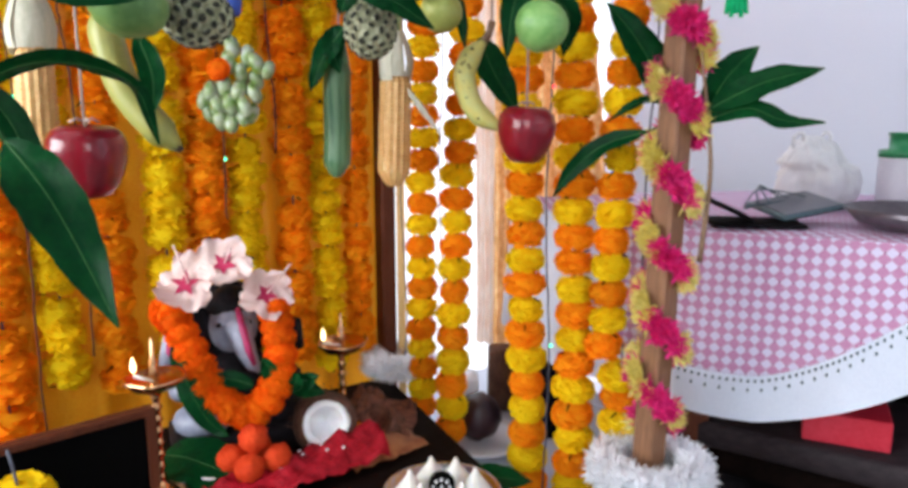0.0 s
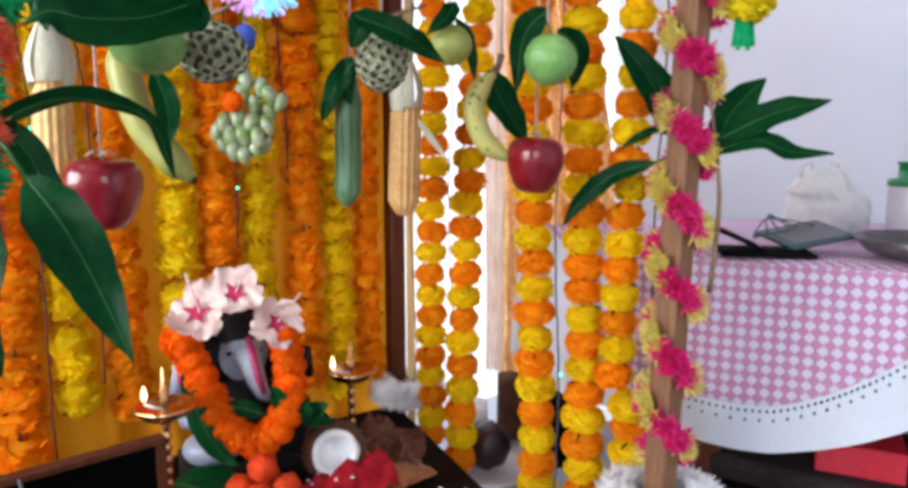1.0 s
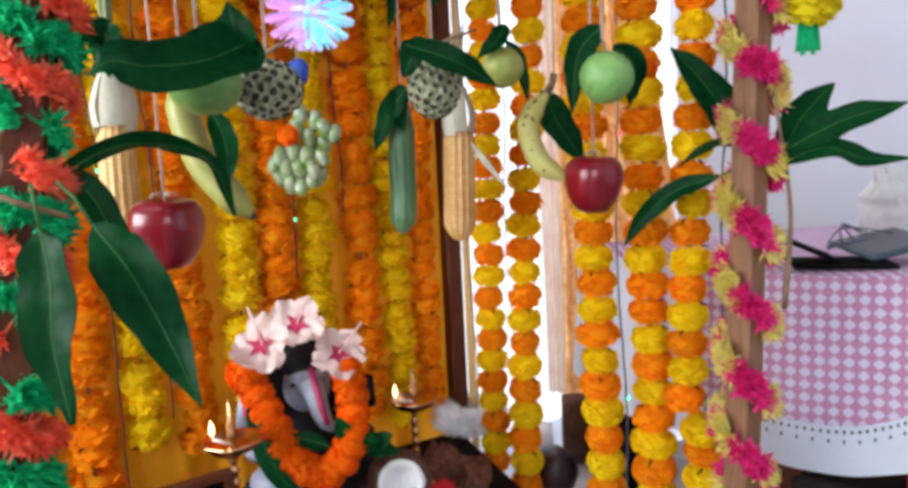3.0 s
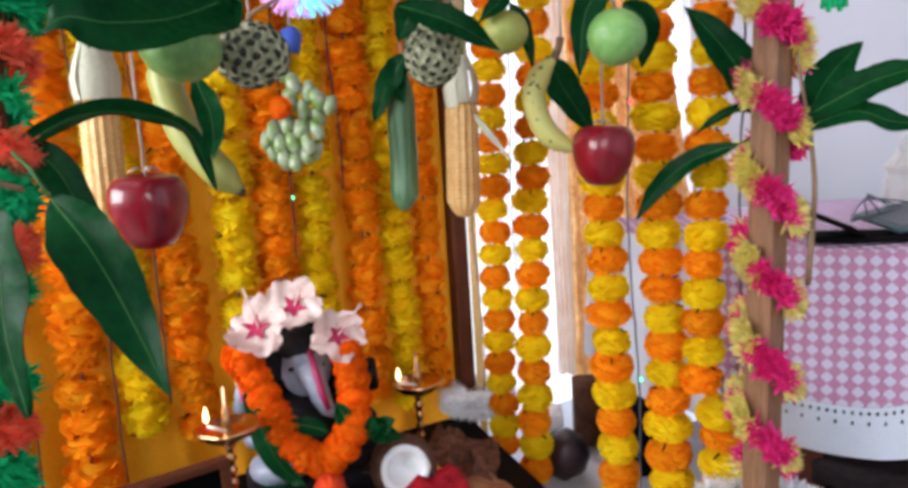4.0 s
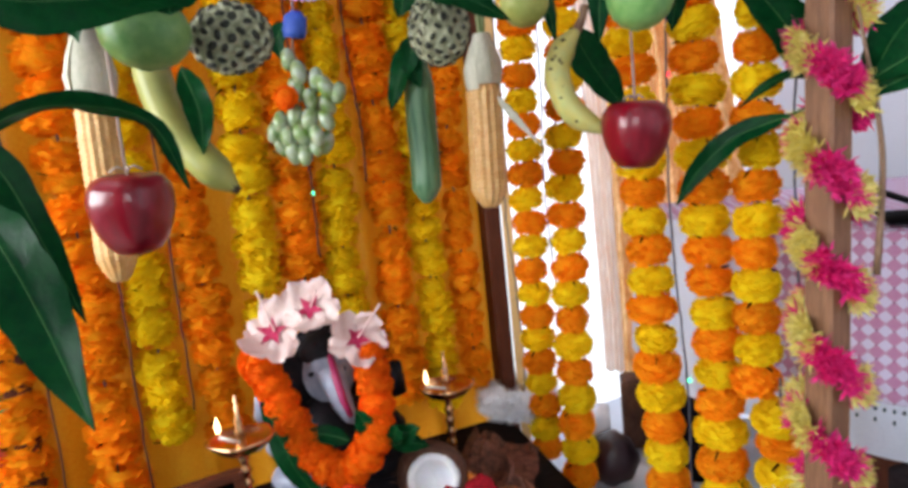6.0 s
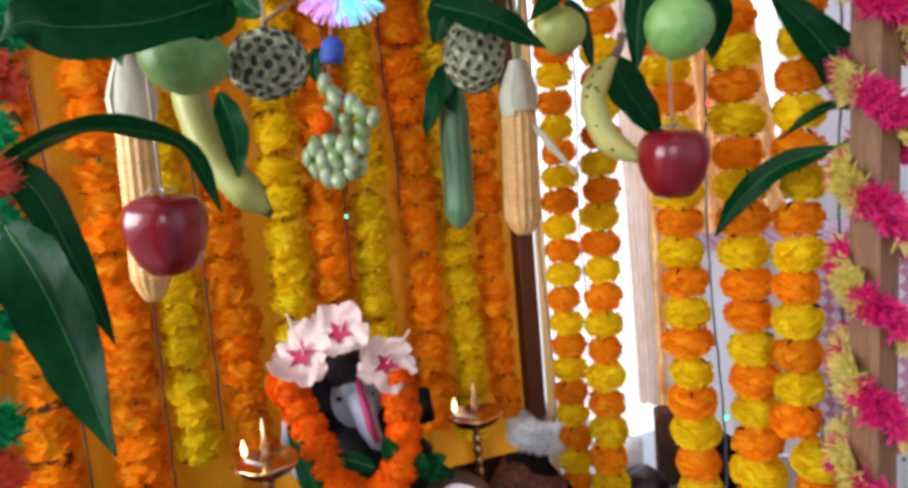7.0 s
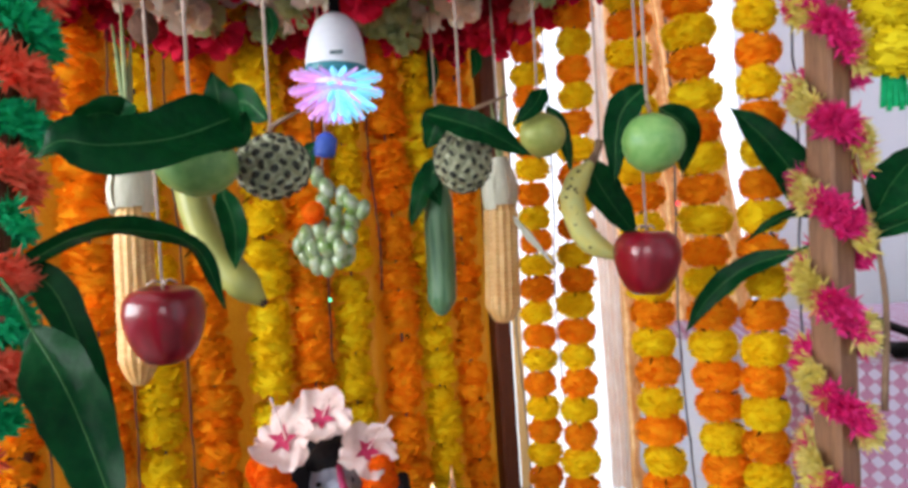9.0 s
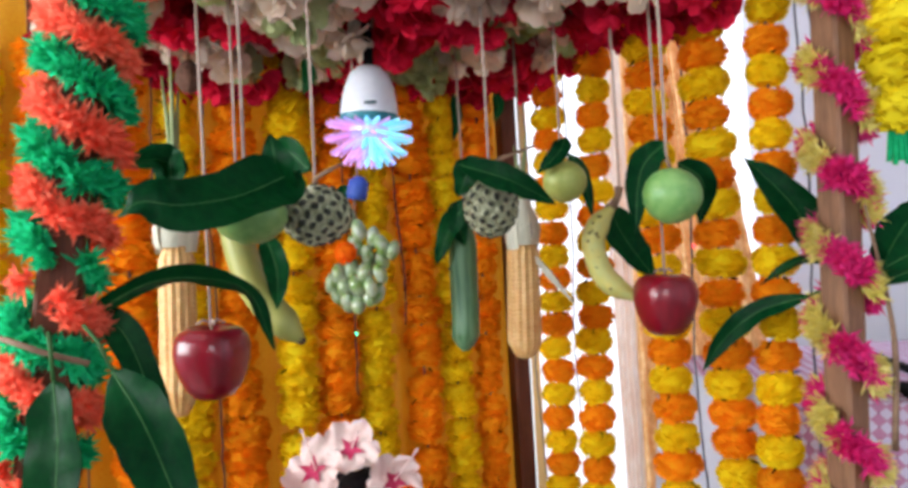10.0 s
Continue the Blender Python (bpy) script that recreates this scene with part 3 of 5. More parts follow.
for i in range(14):
    for j in range(15):
        f, g = (i + 0.5 + rnd.uniform(-0.3, 0.3)) / 14, (j + 0.5 + rnd.uniform(-0.3, 0.3)) / 15
        p = FL.lerp(FR, f).lerp(RL.lerp(RR, f), g)
        if g < 0.12:
            continue
        v = noise.noise(V(p.x * 7, p.y * 7, 3.3)) + rnd.uniform(-0.18, 0.18)
        kind = 0 if v > 0.10 + 0.16 * (f < 0.5) or g > 0.88 or f > 0.92 else (1 if v > -0.12 else 2)
        sc = rnd.uniform(0.95, 1.35)
        m = Matrix.Translation(p + UP * (TOP + rnd.uniform(-0.035, 0.03))) @ Euler((rnd.uniform(-0.4, 0.4), rnd.uniform(-0.4, 0.4), rnd.uniform(0, 6.3))).to_matrix().to_4x4() @ Matrix.Scale(sc, 4)
        piece("flower", rnd.choice(PUFFS[kind]), canopy, m)

# ---- tinsel wound round the front posts ----


def bristles(s, at, out, up, n, length, spread, rnd, m=0, w=0.0022):
    """n narrow petals that burst out of one spot."""
    for _ in range(n):
        d = (out + V(rnd.uniform(-1, 1), rnd.uniform(-1, 1), rnd.uniform(-1, 1)) * spread).normalized()
        side = d.orthogonal().normalized()
        side.rotate(Matrix.Rotation(rnd.random() * 6.3, 3, d))
        L = length * rnd.uniform(0.6, 1.15)
        b = at + V(rnd.uniform(-1, 1), rnd.uniform(-1, 1), rnd.uniform(-1, 1)) * 0.005
        curl = d.cross(side) * L * rnd.uniform(-0.25, 0.25)
        s.add([b - side * w, b + side * w, b + d * L * 0.6 + side * w * 1.2 + curl * 0.4, b + d * L * 0.6 - side * w * 1.2 + curl * 0.4, b + d * L + curl], [(0, 1, 2, 3), (3, 2, 4)])


def wound_tinsel(name, foot, z0, z1, pitch, strands, radius, length, label, lean=0.0, cuts=26, spread=1.15, steep=0.0, many=95, width=0.0010, thick=0.0, bare=()):
    """strands: (start angle, colours along one turn)."""
    rnd = random.Random(8)
    t = thing(name, (foot.x, foot.y, z0), label, "tinsel garland")
    shapes = {}
    for a0, cols in strands:
        n = int((z1 - z0) / pitch * cuts)
        for k in range(n):
            a = a0 + 2 * math.pi * k / cuts
            z = z1 - pitch * k / cuts - steep * math.sin(a + 1.9)
            out = V(math.cos(a), math.sin(a), 0)
            p = foot + U * (lean * 1.4 * (1.2 - z) / 1.2 if z < 1.2 else 0) + out * radius + UP * (z + thick * rnd.uniform(-1, 1))
            if any(abs(z - q) < 0.026 and rnd.random() < 0.85 for q in bare):
                continue
            col = cols[int(len(cols) * ((a - a0) / (2 * math.pi) % 1.0))]
            bristles(shapes.setdefault(col.name, (Shape(), col))[0], p, out, UP, many, length * rnd.uniform(0.8, 1.15), spread, rnd, 0, width)
    for key, (s, col) in shapes.items():
        tagged(part("fringe", s, col, t, key.replace("_", " ") + " fringe", smooth=False), kind="stuff")
    return t


wound_tinsel("post_garland", FRP, 0.50, 1.132 + 0.0945 * 2.21, 0.0945, ((-3.2, (LEMON, LEMON, MAGENTA, MAGENTA, MAGENTA, LEMON, LEMON, MAGENTA, MAGENTA, LEMON, LEMON, MAGENTA, LEMON, MAGENTA)),), 0.0260, 0.0165, "magenta and lemon paper tinsel wound round the post", -0.036, 60, 1.1, 0.009, 85, 0.0011, 0.013)
wound_tinsel("post_garland", FLP, 0.45, 1.31, 0.066, ((2.9, (REDTINSEL,)), (6.04, (GREENTINSEL,))), 0.0250, 0.0145, "red and green tinsel wound round the dark post", -0.12, 40, 1.0, 0.006, 60, 0.0012, 0.007, (0.975, 0.81))

# a hanging tail of yellow flowers beside the front right post
tail = thing("yellow_flower_tail", (0.342, 0.90, 1.08), "bright yellow artificial flowers ending in green strips", "garland")
YB = bloom_mesh("yellow_bloom", 0.034, 0.050, SUNYELLOW, 77, 260, 0.75, 0.12)
for k, z in enumerate((1.10, 1.148, 1.196, 1.244, 1.29)):
    piece("flower", YB, tail, Matrix.Translation((0.342 + 0.002 * k, 0.90, z)) @ Euler((0.2, 0.15 * (-1) ** k, k)).to_matrix().to_4x4())
for k in range(5):
    part("green_strip", Shape().tube([(0.342 + 0.004 * (k - 2), 0.90, 1.085), (0.342 + 0.006 * (k - 2), 0.899, 1.045 - 0.004 * (k % 2))], 0.003, 4), GREENTINSEL, tail, "green paper strip", smooth=False)

# shaggy white rings round the post feet


TUFTS = []
for k in range(4):
    s, rnd = Shape(), random.Random(90 + k)
    bristles(s, V(0, 0, 0), V(0, 0, 0.35), UP, 120, 0.017, 1.0, rnd, 0, 0.0013)
    TUFTS.append(s.mesh("tuft", WHITEFLUFF, False))


def fluffy_ring(at, R, r, label):
    """Tufts of thin white petals set round a cord."""
    rnd = random.Random(3)
    root = thing("white_flower_ring", (at.x, at.y, at.z - r), label, "flower ring", "white flower rings")
    part("cord", Shape().tube([at + V(math.cos(a), math.sin(a), 0) * R for a in (2 * math.pi * k / 24 for k in range(25))], 0.006, 6), STRING, root)
    for k in range(22):
        a = 2 * math.pi * k / 22
        for b in (-0.5, 0.9, 2.3, 3.8):
            out = V(math.cos(a) * math.cos(b), math.sin(a) * math.cos(b), math.sin(b))
            p = at + V(math.cos(a), math.sin(a), 0) * R + out * r * 0.42
            piece("tuft", rnd.choice(TUFTS), root, Matrix.Translation(p) @ out.to_track_quat("Z", "Y").to_matrix().to_4x4() @ Matrix.Rotation(rnd.uniform(0, 6), 4, "Z"))
    return root


fluffy_ring(V(0.262, 0.888, 0.458), 0.060, 0.032, "shaggy white flower ring round the foot of the post")
fluffy_ring(RR + V(0.026, -0.03, 0.436), 0.050, 0.034, "shaggy white flower ring round the dark post foot")

# ---- leaves and fruit ----


def mango_leaf(ctrl, width, label="glossy dark green mango leaf", face=None, fold=0.25, wave=0.06, seed=0, stem=0.0, group="mango leaves", peak=0.42):
    """A long pointed leaf along a smooth line: blade, midrib and stalk."""
    pts = curve_points(ctrl, 22)
    face = face or V(0.1, -1.0, 0.15)
    root = thing("mango_leaf", pts[0].to_tuple(), label, "leaf", group)
    top, ribs = Shape(), Shape()
    rows, under = [], []
    for i, p in enumerate(pts):
        f = i / 22
        d = (pts[min(i + 1, 22)] - pts[max(i - 1, 0)]).normalized()
        side = d.cross(face)
        side = side.normalized() if side.length > 0.05 else d.orthogonal().normalized()
        n = side.cross(d).normalized()
        w = width * 0.5 * max(0.03, math.sin(math.pi * min(1, f * 1.01) ** (math.log(0.5) / math.log(peak))) ** 0.75) * (1 + 0.035 * math.sin(f * 23 + seed) + 0.02 * math.sin(f * 51 + seed))
        row = []
        for k in (-1, -0.62, -0.3, 0, 0.3, 0.62, 1):
            h = fold * abs(k) * w + wave * width * math.sin(f * 14 + seed + (1.6 if k > 0 else 0)) * abs(k) ** 2
            row.append(p + side * (k * w) + n * h)
        rows.append(row)
        under.append([q - n * 0.0008 for q in row])
    top.grid(rows).grid([r[::-1] for r in under])
    blade = part("blade", top, LEAF, root)
    part("midrib", ribs.tube([row[3] for row in rows], [0.0008 * (1 - 0.7 * i / 22) for i in range(23)], 5), RIB, blade, "pale green midrib")
    if stem:
        a = pts[0]
        d = (pts[0] - pts[2]).normalized()
        part("stalk", Shape().tube([a, a + d * stem * 0.5 + V(0, 0, 0.004), a + d * stem], 0.0014, 5), RIB, root)
    return root


def hang(root, top, to=None, sway=0.0):
    """The string from a fruit up to the rods."""
    top = Vector(top)
    to = to or V(top.x + sway, top.y, TOP + 0.04)
    part("string", Shape().tube([top - UP * 0.004, top.lerp(to, 0.4) + V(0.001, 0, 0), to], 0.0015, 6), STRING, root, "pale cotton string")


def apple(at, r, seed):
    """Red apple hung by its stalk; at is its middle."""
    at = Vector(at)
    root = thing("apple", (at.x, at.y, at.z - 0.9 * r), "shiny dark red apple hung on a cotton string", "apple", "hanging apples")
    prof = [(0.001, -0.80), (0.16, -0.86), (0.34, -0.93), (0.52, -0.86), (0.71, -0.64), (0.87, -0.32), (0.975, 0.05), (1.0, 0.34), (0.95, 0.60), (0.82, 0.79), (0.60, 0.90), (0.36, 0.87), (0.18, 0.74), (0.06, 0.60), (0.001, 0.56)]
    s = Shape().lathe([(a * r, b * r * 1.05) for a, b in prof], 40, 0, Matrix.Translation(at) @ Matrix.Rotation(seed, 4, "Z") @ Matrix.Rotation(0.06, 4, "X"), 5, 0.03)
    part("body", s, APPLE, root)
    part("stalk", Shape().tube([at + UP * r * 0.55, at + V(0.001, 0, r * 0.95), at + V(0.002, 0.001, r * 1.08)], 0.0016, 6), STEM, root)
    knot = at + UP * r * 1.05
    s = Shape()
    for k in range(4):
        a = k * 1.7 + seed
        s.tube([knot, knot + V(math.cos(a) * 0.007, math.sin(a) * 0.007, 0.003), knot + V(math.cos(a) * 0.014, math.sin(a) * 0.014, -0.001)], 0.0012, 5)
    part("knot", s, STRING, root)
    hang(root, knot)
    return root


def guava(at, r, mm, label, squash=0.95):
    at = Vector(at)
    root = thing("guava", (at.x, at.y, at.z - r), label, "guava", "hanging guavas")
    prof = [(0.001, -0.90), (0.08, -0.96), (0.14, -1.0), (0.17, -0.97), (0.40, -0.91), (0.68, -0.72), (0.90, -0.40), (1.0, -0.02), (0.95, 0.34), (0.78, 0.66), (0.50, 0.88), (0.22, 0.98), (0.07, 0.97), (0.001, 0.96)]
    s = Shape().lathe([(a * r, b * r * squash) for a, b in prof], 32, 0, Matrix.Translation(at) @ Matrix.Rotation(0.2, 4, "Y"), 5, 0.015)
    part("body", s, mm, root)
    part("stalk", Shape().tube([at + UP * r * 0.9, at + V(-0.003, 0, r * 1.35)], 0.002, 6), STEM, root)
    hang(root, at + V(-0.003, 0, r * 1.3))
    return root


KNOBS = [Shape().ball((0, 0, 0), 1, 1, 0.6, 8).ball((0.05 * k, 0, 0.34), 0.84 - 0.08 * k, 0.62 + 0.07 * k, 0.36, 8, 1).mesh("knob", [CUSTARD, PIT]) for k in range(4)]


def custard_apple(at, rx, rz, seed, twig):
    at = Vector(at)
    rnd = random.Random(seed)
    root = thing("custard_apple", (at.x, at.y, at.z - rz), "knobbly grey-green custard apple hung on a cotton string", "custard apple", "hanging custard apples")
    body = part("body", Shape().ball(at, rx * 0.93, rx * 0.93, rz * 0.93, 24), CUSTARD, root)
    n = 110
    for k in range(n):
        z = 1 - 2 * (k + 0.5) / n
        a = k * 2.39996
        q = math.sqrt(1 - z * z)
        d = V(q * math.cos(a), q * math.sin(a), z)
        p = at + V(d.x * rx, d.y * rx, d.z * rz) * 0.95
        w = rx * 0.172 * rnd.uniform(0.85, 1.15)
        m = Matrix.Translation(p) @ d.to_track_quat("Z", "Y").to_matrix().to_4x4() @ Matrix.Rotation(rnd.uniform(0, 6.3), 4, "Z") @ Matrix.Scale(w, 4)
        piece("knob", rnd.choice(KNOBS), root, m)
    s = Shape().tube([at + UP * rz * 0.85, at + V(0, 0, rz * 1.25), at + V(twig * 0.4, 0, rz * 1.45), at + V(twig, 0, rz * 1.7)], [0.0035, 0.003, 0.0022, 0.0015], 6)
    part("stalk", s, STEM, root)
    hang(root, at + V(0, 0, rz * 1.25))
    return root


def banana(ctrl, r, mm, label, spots, seed, top):
    pts = curve_points(ctrl, 20)
    root = thing("banana", min(pts, key=lambda p: p.z).to_tuple(), label, "banana", "hanging bananas")
    rad = [r * min(1, 0.32 + 3.0 * f, 0.28 + 4.0 * (1 - f)) for f in (i / 20 for i in range(21))]
    part("body", Shape().tube(pts, rad, 7), mm, root)
    part("tip", Shape().tube([pts[-2].lerp(pts[-1], 0.6), pts[-1] + (pts[-1] - pts[-2]) * 0.5], [r * 0.34, r * 0.2], 7), SPOT, root, "dark dried tip")
    rnd = random.Random(seed)
    s = Shape()
    for _ in range(spots):
        i = rnd.randint(4, 16)
        d = V(rnd.uniform(-0.6, 0.6), -1, rnd.uniform(-0.5, 0.5)).normalized()
        s.ball(pts[i] + d * rad[i] * 0.93, rnd.uniform(0.0012, 0.0035), 0.0012, rnd.uniform(0.001, 0.002), 6)
    if spots:
        tagged(part("spots", s, SPOT, root, "dark ripe spots"), kind="stuff")
    part("stalk", Shape().tube([pts[0], pts[0].lerp(Vector(top), 0.5) + V(0.002, 0, 0), Vector(top)], [r * 0.4, r * 0.3, r * 0.35], 7), STEM, root)
    hang(root, top)
    return root


def corn(bottom, top_cob, tip, r, label, seed, leafy, wide=1.0, shred=0.07):
    """A hung corn cob, tip down: rows of kernels, husk folded up above."""
    bottom, top_cob, tip = Vector(bottom), Vector(top_cob), Vector(tip)
    root = thing("corn_cob", bottom.to_tuple(), label, "corn", "hanging corn cobs")
    axis = top_cob - bottom
    L = axis.length
    turn = axis.to_track_quat("Z", "Y").to_matrix().to_4x4()
    rows = []
    nr, nk = 14, int(L / 0.0062)
    for i in range(nk * 4 + 1):
        f = i / (nk * 4)
        base = r * min(1.0, 0.30 + 2.4 * f ** 0.62, 0.55 + 4.0 * (1.02 - f)) * (1 - 0.06 * f)
        row = []
        for j in range(nr * 4):
            a = 2 * math.pi * j / (nr * 4)
            g = abs(math.sin(nr * a / 2)) ** 0.5
            hgt = abs(math.sin(math.pi * nk * f + (0.7 if int(nr * a / (2 * math.pi)) % 2 else 0))) ** 0.5
            k = base * (0.84 + 0.08 * g + 0.09 * g * hgt) * (1 + 0.03 * noise.noise(V(math.cos(a) * 2, math.sin(a) * 2, f * 9 + seed)))
            row.append(bottom + turn @ V(k * math.cos(a), k * math.sin(a), f * L))
        rows.append(row)
    s = Shape().grid(rows, 0, True)
    s.add(rows[0], [tuple(reversed(range(nr * 4)))])
    part("cob", s, CORN, root, "pale golden kernels in straight rows")
    rnd = random.Random(seed)
    for k in range(9):
        a = 2 * math.pi * k / 9 + rnd.uniform(-0.2, 0.2)
        out = V(math.cos(a), math.sin(a), 0)
        along = V(-out.y, out.x, 0)
        rr = []
        for f in (0, 0.15, 0.35, 0.6, 0.85, 1.0):
            p = top_cob.lerp(tip, f) + out * r * wide * (0.98 + 0.26 * math.sin(math.pi * min(1, f * 1.3)) - 0.55 * f ** 2) - UP * (0.010 * (1 - f) * rnd.uniform(0.2, 1.4))
            w = r * 0.46 * wide * (1 - 0.55 * f ** 2)
            rr.append([p - along * w, p + out * 0.0025, p + along * w])
        part("husk_leaf", Shape().grid(rr), HUSK, root)
    for k in range(leafy):
        a = k * 2.1 + seed
        e = tip + V(math.cos(a) * 0.012, math.sin(a) * 0.008, shred + 0.02 * (k % 3))
        part("shred", Shape().tube([tip - UP * 0.02, tip.lerp(e, 0.5) + V(0, 0, 0.004), e], [0.0042, 0.0036, 0.0012], 5), HUSKGREEN, root, "green shred of the stalk")
    hang(root, tip)
    return root


apple((-0.3685, 0.72, 0.8775), 0.0375, 0.4)
apple((0.096, 0.955, 0.8985), 0.0380, 1.9)
guava((-0.287, 0.655, 1.0175), 0.0345, GUAVA, "large smooth green guava under a broad leaf", 0.80)
guava((0.0925, 0.785, 1.0165), 0.0288, GUAVA, "round light green guava hung on a cotton string")
guava((-0.0175, 0.985, 1.0585), 0.0285, LIME, "small yellowish green guava hung on a cotton string")
custard_apple((-0.250, 0.722, 1.0175), 0.0335, 0.0288, 1, 0.03)
custard_apple((-0.1000, 0.885, 1.028), 0.0315, 0.0380, 2, 0.055)
banana(((-0.376, 0.80, 1.045), (-0.378, 0.80, 1.010), (-0.362, 0.80, 0.952), (-0.332, 0.80, 0.912), (-0.306, 0.80, 0.887)), 0.0185, RIPE, "long greenish yellow banana with a dull tip", 0, 3, (-0.375, 0.80, 1.075))
banana(((0.040, 0.97, 1.020), (0.022, 0.97, 1.000), (0.014, 0.97, 0.972), (0.029, 0.97, 0.930), (0.068, 0.97, 0.904)), 0.0150, BANANA, "curved yellow banana with dark ripe spots", 14, 4, (0.050, 0.972, 1.045))
corn((-0.5106, 0.8814, 0.7885), (-0.5050, 0.8814, 1.0071), (-0.5028, 0.8814, 1.0826), 0.0240, "pale corn cob with folded husk hung tip down", 1, 6, 0.95, 0.12)
corn((-0.095, 1.12, 0.815), (-0.089, 1.12, 0.990), (-0.086, 1.12, 1.050), 0.0262, "golden corn cob with white husk hung tip down", 2, 4, 0.80, 0.06)
s = Shape().tube([(-0.072, 1.11, 0.965), (-0.050, 1.11, 0.935), (-0.018, 1.112, 0.893)], [0.004, 0.007, 0.001], 4)
whole("husk_strip", s, HUSK, "thin dry strip of husk beside the corn cob", "husk", smooth=False)

# cucumber
cu = thing("cucumber", (-0.184, 1.12, 0.828), "long striped green cucumber hung on a string", "cucumber")
pts = curve_points(((-0.176, 1.12, 1.040), (-0.180, 1.12, 0.96), (-0.181, 1.12, 0.89), (-0.184, 1.12, 0.829)), 24)
s = Shape()
rows = []
for i, p in enumerate(pts):
    f = i / 24
    r = 0.0205 * min(1, 0.45 + 2.6 * f, 0.25 + 3.2 * (1 - f) ** 0.7)
    rows.append([p + V(math.cos(a), math.sin(a), 0) * r * (1 + 0.035 * math.cos(9 * a) + 0.02 * noise.noise(V(a * 2, f * 20, 1))) for a in (2 * math.pi * k / 36 for k in range(36))])
s.grid(rows, 0, True).add(rows[-1], [tuple(reversed(range(36)))])
part("body", s, CUKE, cu)
hang(cu, (-0.175, 1.12, 1.042))

# grapes
gr = thing("grape_bunch", (-0.305, 1.0, 0.900), "bunch of pale green grapes hung on a string", "grapes")
GM = Shape().ball((0, 0, 0), 0.0098, 0.0098, 0.0152, 14).mesh("grape", GRAPE)
rnd = random.Random(12)
spine = curve_points(((-0.303, 1.0, 1.070), (-0.306, 1.0, 1.035), (-0.284, 1.0, 1.000), (-0.292, 1.0, 0.955), (-0.307, 1.0, 0.925)), 30)
part("stem", Shape().tube(spine, 0.0018, 6), STEM, gr)
twig = Shape()
for k, (x, z) in enumerate(((-0.311, 1.031), (-0.297, 1.014), (-0.279, 1.003), (-0.303, 0.994), (-0.265, 0.992), (-0.251, 0.984), (-0.287, 0.980), (-0.270, 0.972), (-0.330, 0.957), (-0.311, 0.963), (-0.292, 0.958), (-0.272, 0.953), (-0.340, 0.945), (-0.322, 0.938), (-0.304, 0.939), (-0.284, 0.936), (-0.319, 0.917), (-0.334, 0.925), (-0.290, 0.922), (-0.305, 0.914))):
    near = min(spine, key=lambda q: (q - V(x, 1.0, z + 0.010)).length)
    for deep in ((0,) if k < 8 or k % 2 else (0, 1)):
        p = V(x + 0.008 * deep, 0.990 + 0.022 * deep + rnd.uniform(-0.006, 0.006), z + 0.004 * deep)
        piece("grape", GM, gr, Matrix.Translation(p) @ Euler((rnd.uniform(-0.5, 0.5), rnd.uniform(-0.45, 0.45), 0)).to_matrix().to_4x4() @ Matrix.Scale(rnd.uniform(0.92, 1.08), 4))
        twig.tube([near, p + UP * 0.010], 0.0009, 4)
tagged(part("twigs", twig, STEM, gr), kind="stuff")
s = Shape().lathe([(0.004, -0.016), (0.013, -0.015), (0.0150, -0.006), (0.0138, -0.004), (0.0148, 0.002), (0.0135, 0.004), (0.0140, 0.010), (0.005, 0.017)], 14, 0, pose(-0.300, 1.0, 1.072, 0, 12))
part("thread_wrap", s, BLUETHREAD, gr, "blue thread wound round the stem")
hang(gr, (-0.300, 1.0, 1.085))
mango_leaf(((-0.312, 1.005, 1.078), (-0.326, 1.002, 1.060), (-0.322, 1.0, 1.030)), 0.022, "small dark leaf on the grape stem", seed=3)
piece_m = Matrix.Translation((-0.3126, 0.972, 0.984)) @ Matrix.Rotation(1.2, 4, "X")
tagged(piece("marigold", BLOOMS["deep"][0], None, piece_m @ Matrix.Scale(0.50, 4)), "single deep orange marigold stuck among the grapes", "flower")

# leaves round the posts and fruit
mango_leaf(((-0.358, 0.530, 0.938), (-0.329, 0.560, 0.960), (-0.303, 0.590, 0.963), (-0.273, 0.620, 0.948), (-0.262, 0.640, 0.897)), 0.029, "arched dark green mango leaf tied to the post", V(0.15, -0.55, 0.8), seed=1, stem=0.03)
mango_leaf(((-0.297, 0.475, 0.906), (-0.268, 0.462, 0.877), (-0.242, 0.450, 0.840), (-0.212, 0.434, 0.790)), 0.041, "broad drooping mango leaf tied to the post", V(0.35, -1, 0.2), seed=2, stem=0.045)
mango_leaf(((-0.307, 0.435, 0.907), (-0.301, 0.430, 0.876), (-0.300, 0.425, 0.832), (-0.290, 0.420, 0.784)), 0.041, "broad drooping mango leaf tied to the post", V(-0.1, -1, 0.1), seed=4, stem=0.03)
mango_leaf(((-0.384, 0.540, 0.940), (-0.343, 0.545, 0.929), (-0.320, 0.550, 0.873), (-0.303, 0.555, 0.817)), 0.026, "narrow drooping mango leaf tied to the post", V(0.6, -0.8, 0.2), seed=5)
